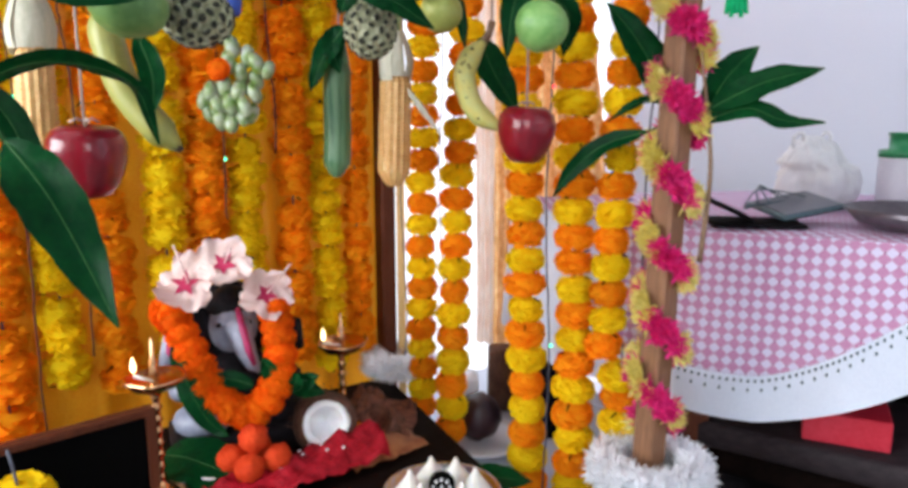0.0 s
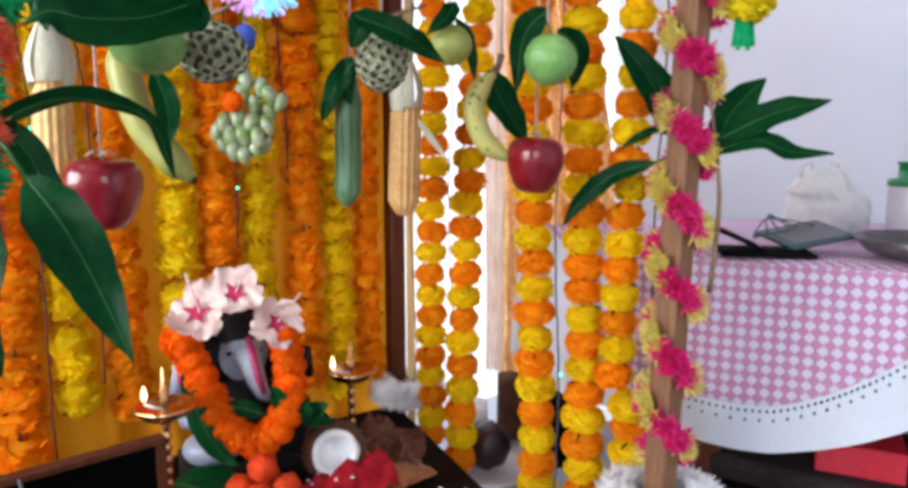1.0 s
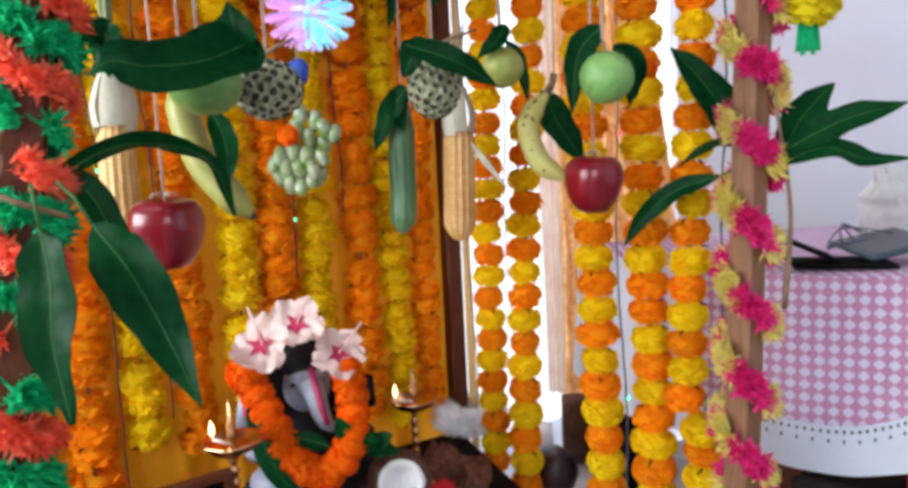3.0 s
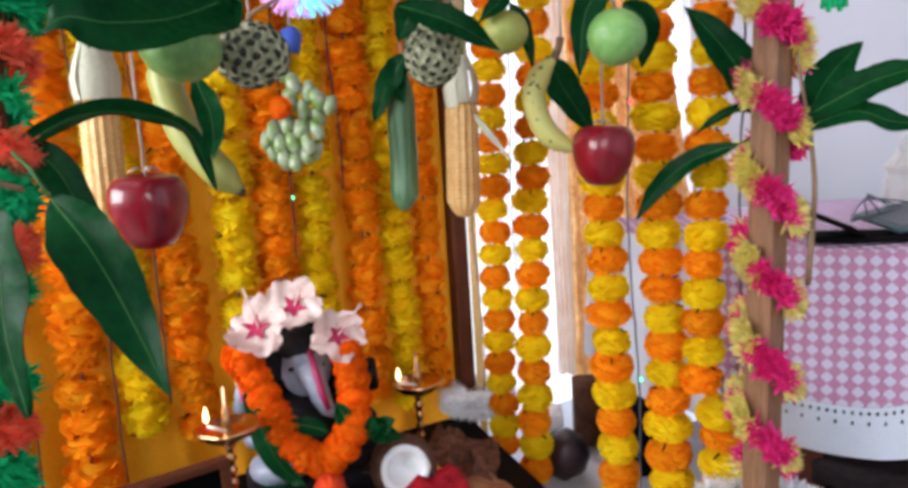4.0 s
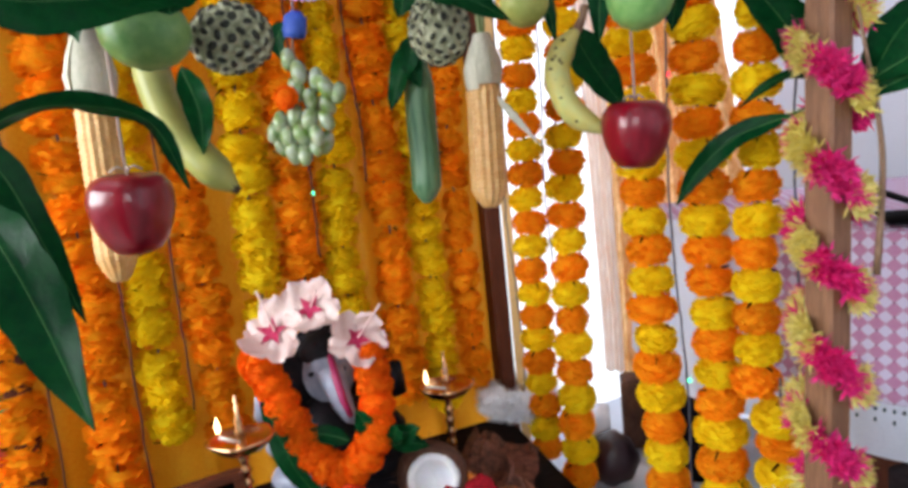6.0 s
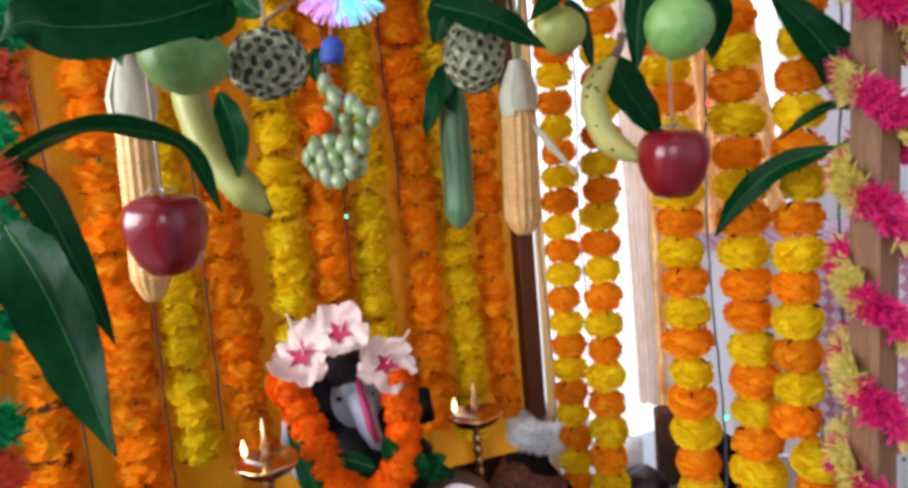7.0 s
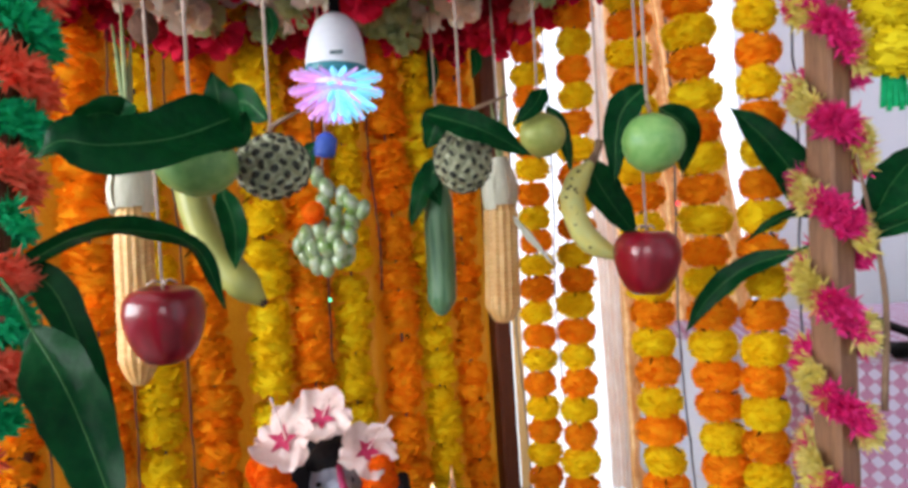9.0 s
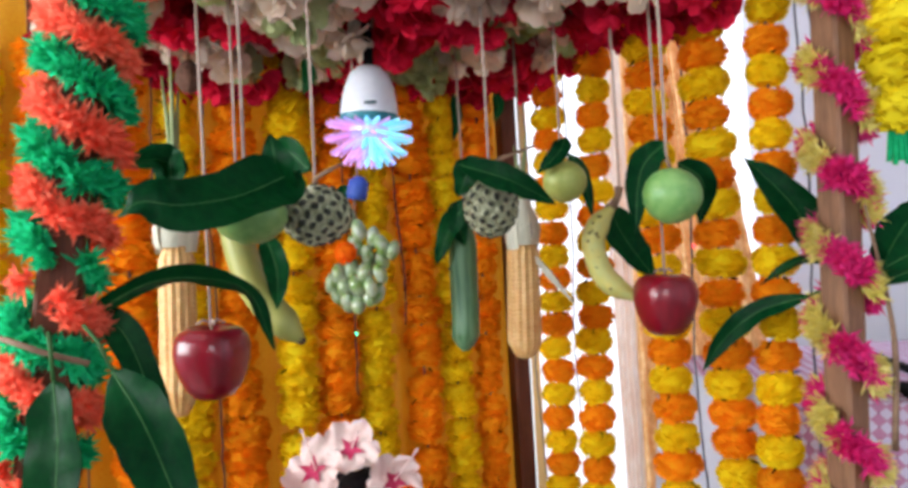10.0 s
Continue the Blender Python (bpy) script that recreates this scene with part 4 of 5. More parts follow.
mango_leaf(((-0.219, 0.608, 1.046), (-0.228, 0.592, 1.038), (-0.243, 0.550, 1.022), (-0.262, 0.505, 1.014), (-0.281, 0.492, 1.017), (-0.298, 0.488, 1.008)), 0.050, "broad dark mango leaf lying over the guava", V(0.25, -1, 0.2), 0.15, 0.10, seed=2.2, peak=0.30)
mango_leaf(((-0.236, 0.606, 1.018), (-0.233, 0.600, 1.045), (-0.236, 0.598, 1.076)), 0.040, "upright dark mango leaf over the guava", V(-0.1, -1, 0.2), seed=6, peak=0.40)
mango_leaf(((-0.4728, 0.8630, 1.0945), (-0.4937, 0.8300, 1.1066), (-0.5157, 0.7970, 1.0945)), 0.0418, "dark mango leaf tied above the corn cob", V(0, -1, 0.3), seed=7)
mango_leaf(((-0.4860, 0.8465, 1.1220), (-0.4816, 0.8410, 1.0945), (-0.4827, 0.8410, 1.0560)), 0.0440, "dark mango leaf tied above the corn cob", V(0, -1, 0.1), seed=8)
mango_leaf(((-0.340, 0.790, 1.010), (-0.322, 0.780, 0.966), (-0.324, 0.780, 0.924)), 0.028, "bluish green mango leaf behind the banana", V(0.4, -1, 0), seed=9)
mango_leaf(((-0.270, 0.760, 1.068), (-0.301, 0.770, 1.090), (-0.335, 0.790, 1.060)), 0.034, "curled mango leaf tied above the custard apple", V(0, -1, -0.2), seed=10)
mango_leaf(((-0.122, 0.812, 1.068), (-0.068, 0.812, 1.047), (-0.022, 0.84, 1.020)), 0.031, "dark mango leaf tied to the custard apple", V(0, -1, 0.3), seed=11)
mango_leaf(((-0.100, 0.83, 1.075), (-0.115, 0.822, 1.058), (-0.128, 0.83, 1.035)), 0.034, "small dark leaf wrapped over the custard apple", V(0, -1, 0.4), seed=12)
mango_leaf(((-0.162, 1.080, 1.050), (-0.193, 1.090, 1.011), (-0.217, 1.100, 0.960)), 0.036, "folded dark leaf beside the cucumber", V(-0.4, -1, 0), seed=13)
mango_leaf(((-0.165, 1.085, 1.055), (-0.178, 1.085, 1.025), (-0.170, 1.09, 0.985)), 0.034, "dark leaf tied over the cucumber top", V(0, -1, 0), seed=14)
mango_leaf(((-0.012, 0.965, 1.112), (-0.022, 0.952, 1.090), (-0.050, 0.955, 1.068)), 0.026, "dry dark leaf over the small guava", V(0, -1, 0.5), seed=15)
mango_leaf(((-0.010, 0.990, 1.095), (0.006, 0.990, 1.063), (0.016, 0.990, 1.010)), 0.020, "dark leaf behind the small guava", V(0.3, -1, 0), seed=16)
mango_leaf(((0.033, 0.985, 1.026), (0.056, 0.990, 0.978), (0.091, 1.000, 0.925)), 0.044, "dark green leaf behind the spotted banana", V(0.1, -1, 0.3), seed=17)
mango_leaf(((0.0901, 0.7894, 1.0703), (0.0648, 0.7853, 1.0426), (0.0559, 0.7853, 0.9815)), 0.0302, "drooping mango leaf beside the round guava", V(0.1, -1, 0.1), seed=18)
mango_leaf(((0.1007, 0.7935, 1.0499), (0.1251, 0.8057, 1.0295), (0.1211, 0.8139, 0.9880)), 0.0277, "mango leaf curled behind the round guava", V(-0.1, -1, 0.1), seed=19)
mango_leaf(((0.278, 0.925, 0.939), (0.258, 0.930, 0.976), (0.229, 0.940, 1.024), (0.193, 0.950, 1.068)), 0.050, "broad mango leaf tied to the wound post", V(0.15, -1, 0.1), seed=20)
mango_leaf(((0.277, 0.925, 0.941), (0.243, 0.940, 0.942), (0.204, 0.960, 0.916)), 0.016, "narrow mango leaf tied to the wound post", V(0, -0.7, 0.7), seed=21)
mango_leaf(((0.249, 0.925, 0.904), (0.198, 0.950, 0.885), (0.162, 0.970, 0.852), (0.137, 0.985, 0.812)), 0.027, "long curved mango leaf tied to the wound post", V(0.1, -0.9, 0.5), seed=22, stem=0.06)
mango_leaf(((0.310, 0.895, 0.925), (0.336, 0.900, 0.969), (0.376, 0.910, 1.008)), 0.048, "blunt mango leaf tied to the wound post", V(0, -1, 0), seed=23)
mango_leaf(((0.310, 0.890, 0.930), (0.370, 0.870, 0.962), (0.436, 0.860, 0.978)), 0.034, "long mango leaf tied to the wound post", V(0, -1, 0.4), seed=24)
mango_leaf(((0.306, 0.890, 0.915), (0.355, 0.880, 0.932), (0.396, 0.875, 0.918), (0.447, 0.870, 0.914)), 0.027, "wavy mango leaf tied to the wound post", V(0, -1, 0.5), 0.2, 0.1, seed=25)

# ---- light bulb with a crystal flower ----
bulb = thing("party_bulb", (-0.272, 0.977, 1.095), "white electric bulb with a glowing multicoloured crystal flower", "bulb")
m = pose(-0.271, 0.977, 1.160, 0, 3)
base = part("base", Shape().lathe([(0.001, 0.072), (0.016, 0.071), (0.026, 0.062), (0.033, 0.045), (0.037, 0.025), (0.0385, 0.008), (0.0385, 0.004)], 30, 0, m), BULBWHITE, bulb)
part("ring", Shape().lathe([(0.0388, 0.006), (0.0395, 0.003), (0.0395, -0.004), (0.036, -0.006), (0.0, -0.006)], 30, 0, m), BULBTEAL, bulb, "teal plastic ring")
part("bars", Shape().box(0.006, -0.0388, 0.014, 0.022, -0.0372, 0.018, 0, m), TEAL, base, "small dark printed bars", smooth=False)
for mm, off in ((GLOWPINK, 0), (GLOWCYAN, 1), (GLOWVIOLET, 2)):
    s = Shape()
    for ring_i, (count, el, L) in enumerate(((24, 6, 0.058), (26, -14, 0.061), (24, -34, 0.061), (18, -54, 0.058), (12, -74, 0.054))):
        for k in range(count):
            a = 2 * math.pi * (k + 0.3 * ring_i) / count
            side_x = math.cos(a)
            which = 1 if side_x > 0.0 and k % 4 != 1 else (0 if side_x < -0.5 or k % 3 == 0 else 2)
            if which != off:
                continue
            e = radians(el)
            d = V(math.cos(a) * math.cos(e), math.sin(a) * math.cos(e), math.sin(e))
            sd = V(-math.sin(a), math.cos(a), 0)
            n = d.cross(sd)
            c = V(0, 0, -0.012)
            rows = []
            for f, w in ((0.25, 0.002), (0.6, 0.0042), (0.85, 0.0044), (1.0, 0.0012)):
                p = c + d * L * f
                rows.append([m @ (p - sd * w), m @ (p + n * 0.0025), m @ (p + sd * w), m @ (p - n * 0.0015)])
            s.grid(rows, 0, True)
    tagged(part("crystal_petals", s, mm, bulb, mm.name.replace("_", " ") + " petals", smooth=False), kind="stuff")
part("core", Shape().ball(m @ V(0, 0, -0.016), 0.027, 0.027, 0.024, 16), GLOWVIOLET, bulb, "softly glowing clear core")
s = Shape().tube([(-0.268, 0.977, 1.230), (-0.268, 0.980, TOP + 0.06)], 0.007, 10)
part("holder", s, DARKCLOTH, bulb, "dark lamp holder")

# ---- idol and offerings on the platform ----
idol = Shape()
c = V(-0.333, 1.045, 0)
turn = Matrix.Rotation(0.45, 4, "Z")


def on_idol(x, y, z):
    return c + turn @ V(x, y, z)


idol.box(-0.10, -0.05, 0.41, 0.085, 0.07, 0.455, 1, Matrix.Translation(c) @ turn, 0.008)
idol.ball(on_idol(0, 0.02, 0.505), 0.072, 0.055, 0.068, 22, 1)
idol.ball(on_idol(-0.055, -0.005, 0.472), 0.044, 0.040, 0.026, 16, 0).ball(on_idol(0.055, -0.005, 0.472), 0.044, 0.040, 0.026, 16, 1)
idol.ball(on_idol(0, 0.02, 0.605), 0.037, 0.038, 0.043, 22, 0)
idol.ball(on_idol(-0.058, 0.03, 0.610), 0.030, 0.008, 0.036, 14, 1).ball(on_idol(0.058, 0.03, 0.610), 0.030, 0.008, 0.036, 14, 1)
idol.tube([on_idol(*p) for p in ((0.0, -0.018, 0.618), (0.004, -0.032, 0.600), (0.009, -0.040, 0.578), (0.017, -0.042, 0.558), (0.028, -0.046, 0.551))], [0.019, 0.017, 0.0145, 0.011, 0.007], 12, 0)
idol.tube([on_idol(*p) for p in ((0.002, -0.022, 0.642), (0.005, -0.042, 0.616), (0.010, -0.0525, 0.585), (0.017, -0.0525, 0.562))], [0.004, 0.006, 0.0055, 0.004], 8, 2)
idol.lathe([(0.038, 0.628), (0.037, 0.640), (0.030, 0.650), (0.020, 0.660), (0.006, 0.665), (0.0, 0.666)], 20, 1, Matrix.Translation(on_idol(0, 0.03, 0)) @ turn)
# dark disc behind the head
idol.lathe([(0.0, -0.006), (0.066, -0.006), (0.070, 0.0), (0.066, 0.006), (0.0, 0.006)], 28, 1, Matrix.Translation(on_idol(0, 0.052, 0.60)) @ turn @ Matrix.Rotation(radians(90), 4, "X"))
# limbs on the +x side take the dark clay, the others the pale
for sx in (-1, 1):
    idol.tube([on_idol(sx * 0.055, 0.02, 0.545), on_idol(sx * 0.085, 0.0, 0.515), on_idol(sx * 0.075, -0.03, 0.530)], [0.018, 0.016, 0.012], 10, 0 if sx < 0 else 1)
    idol.tube([on_idol(sx * 0.055, 0.03, 0.555), on_idol(sx * 0.098, 0.02, 0.565), on_idol(sx * 0.092, 0.0, 0.605)], [0.017, 0.014, 0.010], 10, 0 if sx < 0 else 1)
    idol.ball(on_idol(sx * 0.090, -0.008, 0.588), 0.011, 0.007, 0.016, 10, 2 if sx < 0 else 1)
    idol.ball(on_idol(sx * 0.022 - 0.004, -0.018, 0.618), 0.0045, 0.004, 0.0035, 10, 1)
whole("idol_statue", idol, [STATUE, STATUEDARK, STATUEPINK], "pale painted clay idol with a dark crown, seated on the platform", "statue")

gl = thing("idol_garland", (-0.300, 0.965, 0.52), "thick deep orange marigold garland hung round the idol", "garland")
path = curve_points(((-0.418, 1.000, 0.645), (-0.400, 0.985, 0.635), (-0.378, 0.975, 0.600), (-0.352, 0.965, 0.556), (-0.322, 0.955, 0.520), (-0.290, 0.955, 0.508), (-0.262, 0.965, 0.530), (-0.252, 0.985, 0.565), (-0.256, 1.005, 0.605), (-0.266, 1.020, 0.640)), 17)
for k, p in enumerate(path):
    d = (path[min(k + 1, 17)] - path[max(k - 1, 0)]).normalized()
    m = Matrix.Translation(p) @ (d.to_track_quat("Z", "Y").to_matrix().to_4x4()) @ Matrix.Rotation(k * 1.3, 4, "Z") @ Euler((0.12 * math.sin(k * 2.1), 0.12 * math.cos(k * 1.7), 0)).to_matrix().to_4x4() @ Matrix.Diagonal((0.82, 0.82, 0.92, 1))
    piece("flower", BLOOMS["deep"][k % 4], gl, m)


def hibiscus(at, face, r, spin, stamen):
    at, face = Vector(at), Vector(face).normalized()
    root = thing("hibiscus_flower", at.to_tuple(), "pale pink hibiscus flower with a crimson centre on the idol", "flower", "hibiscus on the idol")
    m = Matrix.Translation(at) @ face.to_track_quat("Z", "Y").to_matrix().to_4x4() @ Matrix.Rotation(spin, 4, "Z")
    for k in range(5):
        a = 2 * math.pi * k / 5
        rot = Matrix.Rotation(a, 4, "Z")
        s = Shape()
        rows = []
        for f in (0.06, 0.2, 0.35, 0.5, 0.65, 0.8, 0.92, 1.0):
            w = r * 0.47 * math.sin(math.pi * min(0.93, 0.10 + 0.62 * f)) * (1 if f < 0.95 else 0.72) * (1 + 0.12 * math.sin(k * 2.3))
            rows.append([m @ rot @ V(r * f * (1 - 0.10 * abs(q) ** 2 * f) * (1 + 0.10 * math.sin(k * 1.7)), w * q, r * (0.10 + 0.22 * math.sin(k * 2.1 + 1)) * f * f * 2 + r * 0.13 * f * math.sin(q * 4.5 + f * 7 + k * 1.9) + 0.0012 * k) for q in (-1, -0.75, -0.5, -0.25, 0, 0.25, 0.5, 0.75, 1)])
        s.grid(rows)
        part("petal", s, PETAL, root)
    s = Shape()
    for k in range(5):
        rot = Matrix.Rotation(2 * math.pi * k / 5, 4, "Z")
        s.add([m @ rot @ V(*p) for p in ((0, -0.003, r * 0.16), (r * 0.18, -0.005, r * 0.17), (r * 0.48, 0, r * 0.24), (r * 0.18, 0.005, r * 0.17), (0, 0.003, r * 0.16))], [(0, 1, 2, 3, 4)])
    part("throat", s, PETALCORE, root, "crimson star in the throat", smooth=False)
    e = m @ V(r * 0.1, 0, r * 0.2)
    part("stamen", Shape().tube([m @ V(0, 0, r * 0.08), e, e + Vector(stamen) * 0.5, e + Vector(stamen)], [0.0016, 0.0014, 0.0012, 0.0018], 6), PETAL, root, "long pale stamen")
    return root


hibiscus((-0.382, 0.992, 0.684), (0.10, -1, 0.70), 0.046, 0.3, (-0.018, 0, 0.055))
hibiscus((-0.329, 1.000, 0.712), (0.15, -1, 0.60), 0.041, 1.0, (0.01, 0, 0.02))
hibiscus((-0.276, 1.010, 0.668), (0.75, -1, 0.10), 0.039, 0.9, (0.034, 0, 0.042))


def oil_lamp(x, y, z_plate, z_tip, flame, label):
    root = thing("oil_lamp", (x, y, 0.41), label, "oil lamp", "brass oil lamps")
    at = Matrix.Translation((x, y, 0))
    h = z_plate
    prof = [(0.0, 0.41), (0.040, 0.41), (0.041, 0.418), (0.030, 0.426), (0.014, 0.434)]
    z = 0.440
    while z < h - 0.016:
        prof += [(0.0050, z), (0.0076, z + 0.005), (0.0050, z + 0.010)]
        z += 0.0165
    prof += [(0.006, h - 0.010), (0.012, h - 0.006)]
    part("stem", Shape().lathe(prof, 20, 0, at), BRASS, root)
    dish = part("dish", Shape().lathe([(0.010, h - 0.008), (0.026, h - 0.004), (0.036, h + 0.006), (0.040, h + 0.012), (0.0375, h + 0.012), (0.033, h + 0.007), (0.020, h + 0.001), (0.0, h)], 28, 0, at, 5, 0.05), BRASS, root, "shallow brass oil dish")
    part("finial", Shape().lathe([(0.007, h), (0.005, h + 0.008), (0.0085, h + 0.016), (0.0045, h + 0.024), (0.006, h + 0.031), (0.003, h + 0.040), (0.0015, z_tip), (0.0, z_tip + 0.001)], 14, 0, at), BRASS, root)
    fl = Vector(flame)
    part("wick", Shape().tube([(x, y - 0.004, h + 0.006), fl - UP * 0.014], 0.0022, 6), DOUGH, dish)
    part("flame", Shape().lathe([(0.0, -0.011), (0.0030, -0.007), (0.0036, -0.002), (0.0026, 0.004), (0.0010, 0.009), (0.0, 0.012)], 12, 0, Matrix.Translation(fl)), FLAME, dish, "small steady flame")
    return root


oil_lamp(-0.393, 0.889, 0.576, 0.639, (-0.413, 0.875, 0.607), "tall brass oil lamp with a small burning flame")
oil_lamp(-0.182, 1.104, 0.555, 0.614, (-0.209, 1.096, 0.580), "tall brass oil lamp with a small burning flame")

# dark framed panel beside the platform
fp = thing("framed_panel", (-0.50, 0.79, 0.0), "black panel in a brown wooden frame standing beside the platform", "panel")
a, b = V(-0.66, 0.644, 0), V(-0.397, 0.886, 0)
d = (b - a).normalized()
n = V(d.y, -d.x, 0)


def plank(p, q, z0, z1, t):
    s = Shape()
    rows = [[r + n * k + UP * z for k, z in ((-t, z0), (t, z0), (t, z1 - 0.002), (t - 0.002, z1), (-t + 0.002, z1), (-t, z1 - 0.002))] for r in (p, q)]
    s.grid(rows, 0, True)
    s.add(rows[0], [(5, 4, 3, 2, 1, 0)]).add(rows[1], [(0, 1, 2, 3, 4, 5)])
    return s


part("top_rail", plank(a, b, 0.539, 0.548, 0.010), DARKWOOD, fp, smooth=False)
part("stile", plank(b - d * 0.012, b - d * 0.0002, 0.0, 0.538, 0.010), DARKWOOD, fp, smooth=False)
part("panel", plank(a, b - d * 0.012, 0.0, 0.538, 0.006), BLACK, fp, "black matt panel", smooth=False)

# coconut half
co = thing("coconut_half", (-0.199, 1.03, 0.415), "brown half coconut showing its white flesh", "coconut")
m = Matrix.Translation((-0.199, 1.030, 0.462)) @ V(0.30, -0.92, 0.25).to_track_quat("Z", "Y").to_matrix().to_4x4()
part("shell", Shape().lathe([(0.0, -0.048), (0.024, -0.043), (0.041, -0.026), (0.049, -0.004), (0.047, 0.016), (0.041, 0.027), (0.036, 0.028)], 26, 0, m, 3, 0.03), SHELL, co)
part("flesh", Shape().lathe([(0.0365, 0.024), (0.034, 0.030), (0.027, 0.030), (0.024, 0.024), (0.019, 0.008), (0.0, -0.002)], 26, 0, m, 7, 0.03), FLESH, co, "white coconut flesh")
s = Shape()
rnd = random.Random(2)
for k in range(90):
    d2 = V(rnd.gauss(0, 1), rnd.gauss(0, 1), rnd.uniform(-1, 0.2)).normalized()
    p = m @ (d2 * 0.047)
    s.tube([p, m @ (d2 * 0.054 + V(rnd.uniform(-1, 1), rnd.uniform(-1, 1), rnd.uniform(-1, 1)) * 0.008)], [0.0009, 0.0003], 3)
tagged(part("fibres", s, SHELL, co), kind="stuff")

# sweets on a leaf
mango_leaf(((-0.425, 0.965, 0.440), (-0.370, 0.935, 0.448), (-0.310, 0.915, 0.436), (-0.262, 0.90, 0.428)), 0.085, "broad green leaf laid under the sweets", V(0, -0.4, 1), 0.1, 0.04, seed=31, group="offering leaves")
mango_leaf(((-0.43, 0.945, 0.424), (-0.38, 0.915, 0.424), (-0.31, 0.895, 0.422)), 0.06, "green leaf laid on the platform", V(0, -0.3, 1), 0.1, 0.03, seed=33, group="offering leaves")
rnd = random.Random(4)
for p in ((-0.312, 0.932, 0.450), (-0.281, 0.912, 0.446), (-0.248, 0.935, 0.450), (-0.282, 0.958, 0.452), (-0.280, 0.933, 0.480)):
    s = Shape().ball(p, 0.0205, 0.0205, 0.0198, 28, 0, 0.16)
    whole("sweet_ball", s, LADDU, "round grainy orange sweet piled on a leaf", "sweet", "pile of sweets")
s = Shape().tube([(-0.412, 0.925, 0.435), (-0.37, 0.905, 0.432), (-0.325, 0.90, 0.437)], [0.001, 0.005, 0.001], 6)
whole("coconut_sliver", s, FLESH, "thin white sliver lying on the leaf", "offering")

# leafy sprigs before the idol
for k, (p, q) in enumerate((((-0.285, 0.965, 0.545), (-0.345, 0.955, 0.560)), ((-0.255, 0.965, 0.545), (-0.268, 0.955, 0.590)), ((-0.245, 0.975, 0.540), (-0.205, 0.985, 0.545)), ((-0.235, 0.98, 0.53), (-0.190, 1.0, 0.52)), ((-0.230, 0.975, 0.535), (-0.222, 0.97, 0.562)), ((-0.225, 0.985, 0.530), (-0.195, 0.98, 0.555)))):
    p, q = V(*p), V(*q)
    mango_leaf((p, p.lerp(q, 0.5) + UP * 0.004, q), 0.024, "small fresh green leaf of a sprig before the idol", V(0.1, -1, 0.5), seed=k + 40, group="sprig before the idol")
mango_leaf(((-0.395, 0.965, 0.610), (-0.375, 0.955, 0.55), (-0.345, 0.945, 0.50), (-0.315, 0.94, 0.480)), 0.036, "long dark leaf slung beside the garland", V(-0.2, -1, 0), seed=50)

# red cloth with a gold border, and brown printed bundle
s, g = Shape(), Shape()
rows = []
for i in range(49):
    f = i / 48
    base = V(-0.350, 0.845, 0.414).lerp(V(-0.125, 1.035, 0.414), f)
    row = []
    for j in range(25):
        h = j / 24
        p = base + V(0.45, -0.55, 0).normalized() * (0.085 * (h - 0.4))
        bulge = 0.034 * f * math.sin(math.pi * h) + 0.018 * abs(noise.noise(V(f * 7, h * 3, 2.0))) + 0.010 * noise.noise(V(f * 22, h * 9, 5.0)) + 0.008
        row.append(p + UP * max(0.001, bulge))
    rows.append(row)
s.grid(rows)
rc = thing("red_cloth", (-0.21, 0.98, 0.411), "crumpled red cloth with a gold border on the platform", "cloth")
part("cloth", s, REDCLOTH, rc)
rows = []
for i in range(15):
    f = i / 14
    row = []
    for j in range(7):
        h = j / 6
        p = V(-0.170, 0.990, 0.413).lerp(V(-0.070, 1.085, 0.413), f) + V(0.45, -0.55, 0).normalized() * ((0.075 + 0.03 * noise.noise(V(f * 5, 0, 8))) * (h - 0.35))
        row.append(p + UP * (0.004 + 0.016 * math.sin(math.pi * h) * math.sin(math.pi * f) + 0.007 * abs(noise.noise(V(f * 6, h * 4, 4.0)))))
    rows.append(row)
part("border", g.grid(rows), GOLDTRIM, rc, "dull gold woven border")
s = Shape()
rnd = random.Random(6)
for k in range(16):
    s.ball(V(-0.30, 0.880, 0.432).lerp(V(-0.15, 1.01, 0.450), rnd.random()) + V(rnd.uniform(-0.02, 0.02), rnd.uniform(-0.02, 0.02), 0.004), 0.003, 0.002, 0.002, 6)
tagged(part("petal_bits", s, WHITEFLUFF, rc, "white bits scattered on the cloth"), kind="stuff")
rows = []
for i in range(41):
    row = []
    for j in range(41):
        f, h = i / 40, j / 40
        rim = min(1, 5 * min(f, 1 - f, h, 1 - h))
        x = -0.190 + 0.125 * f + 0.012 * noise.noise(V(f * 4, h * 4, 2))
        y = 1.085 + 0.185 * h - 0.05 * f + 0.012 * noise.noise(V(f * 4, h * 4, 9))
        fold = 0.030 * (1 - abs(2 * noise.noise(V(f * 2.6 + 3, h * 3.1, 1.5)))) + 0.012 * (1 - abs(2 * noise.noise(V(f * 7, h * 8, 4.5))))
        row.append(V(x, y, 0.413 + rim * max(0.002, fold)))
    rows.append(row)
s = Shape().grid(rows)
whole("printed_cloth", s, BROWNPRINT, "rumpled brown printed cloth resting on the platform", "cloth")

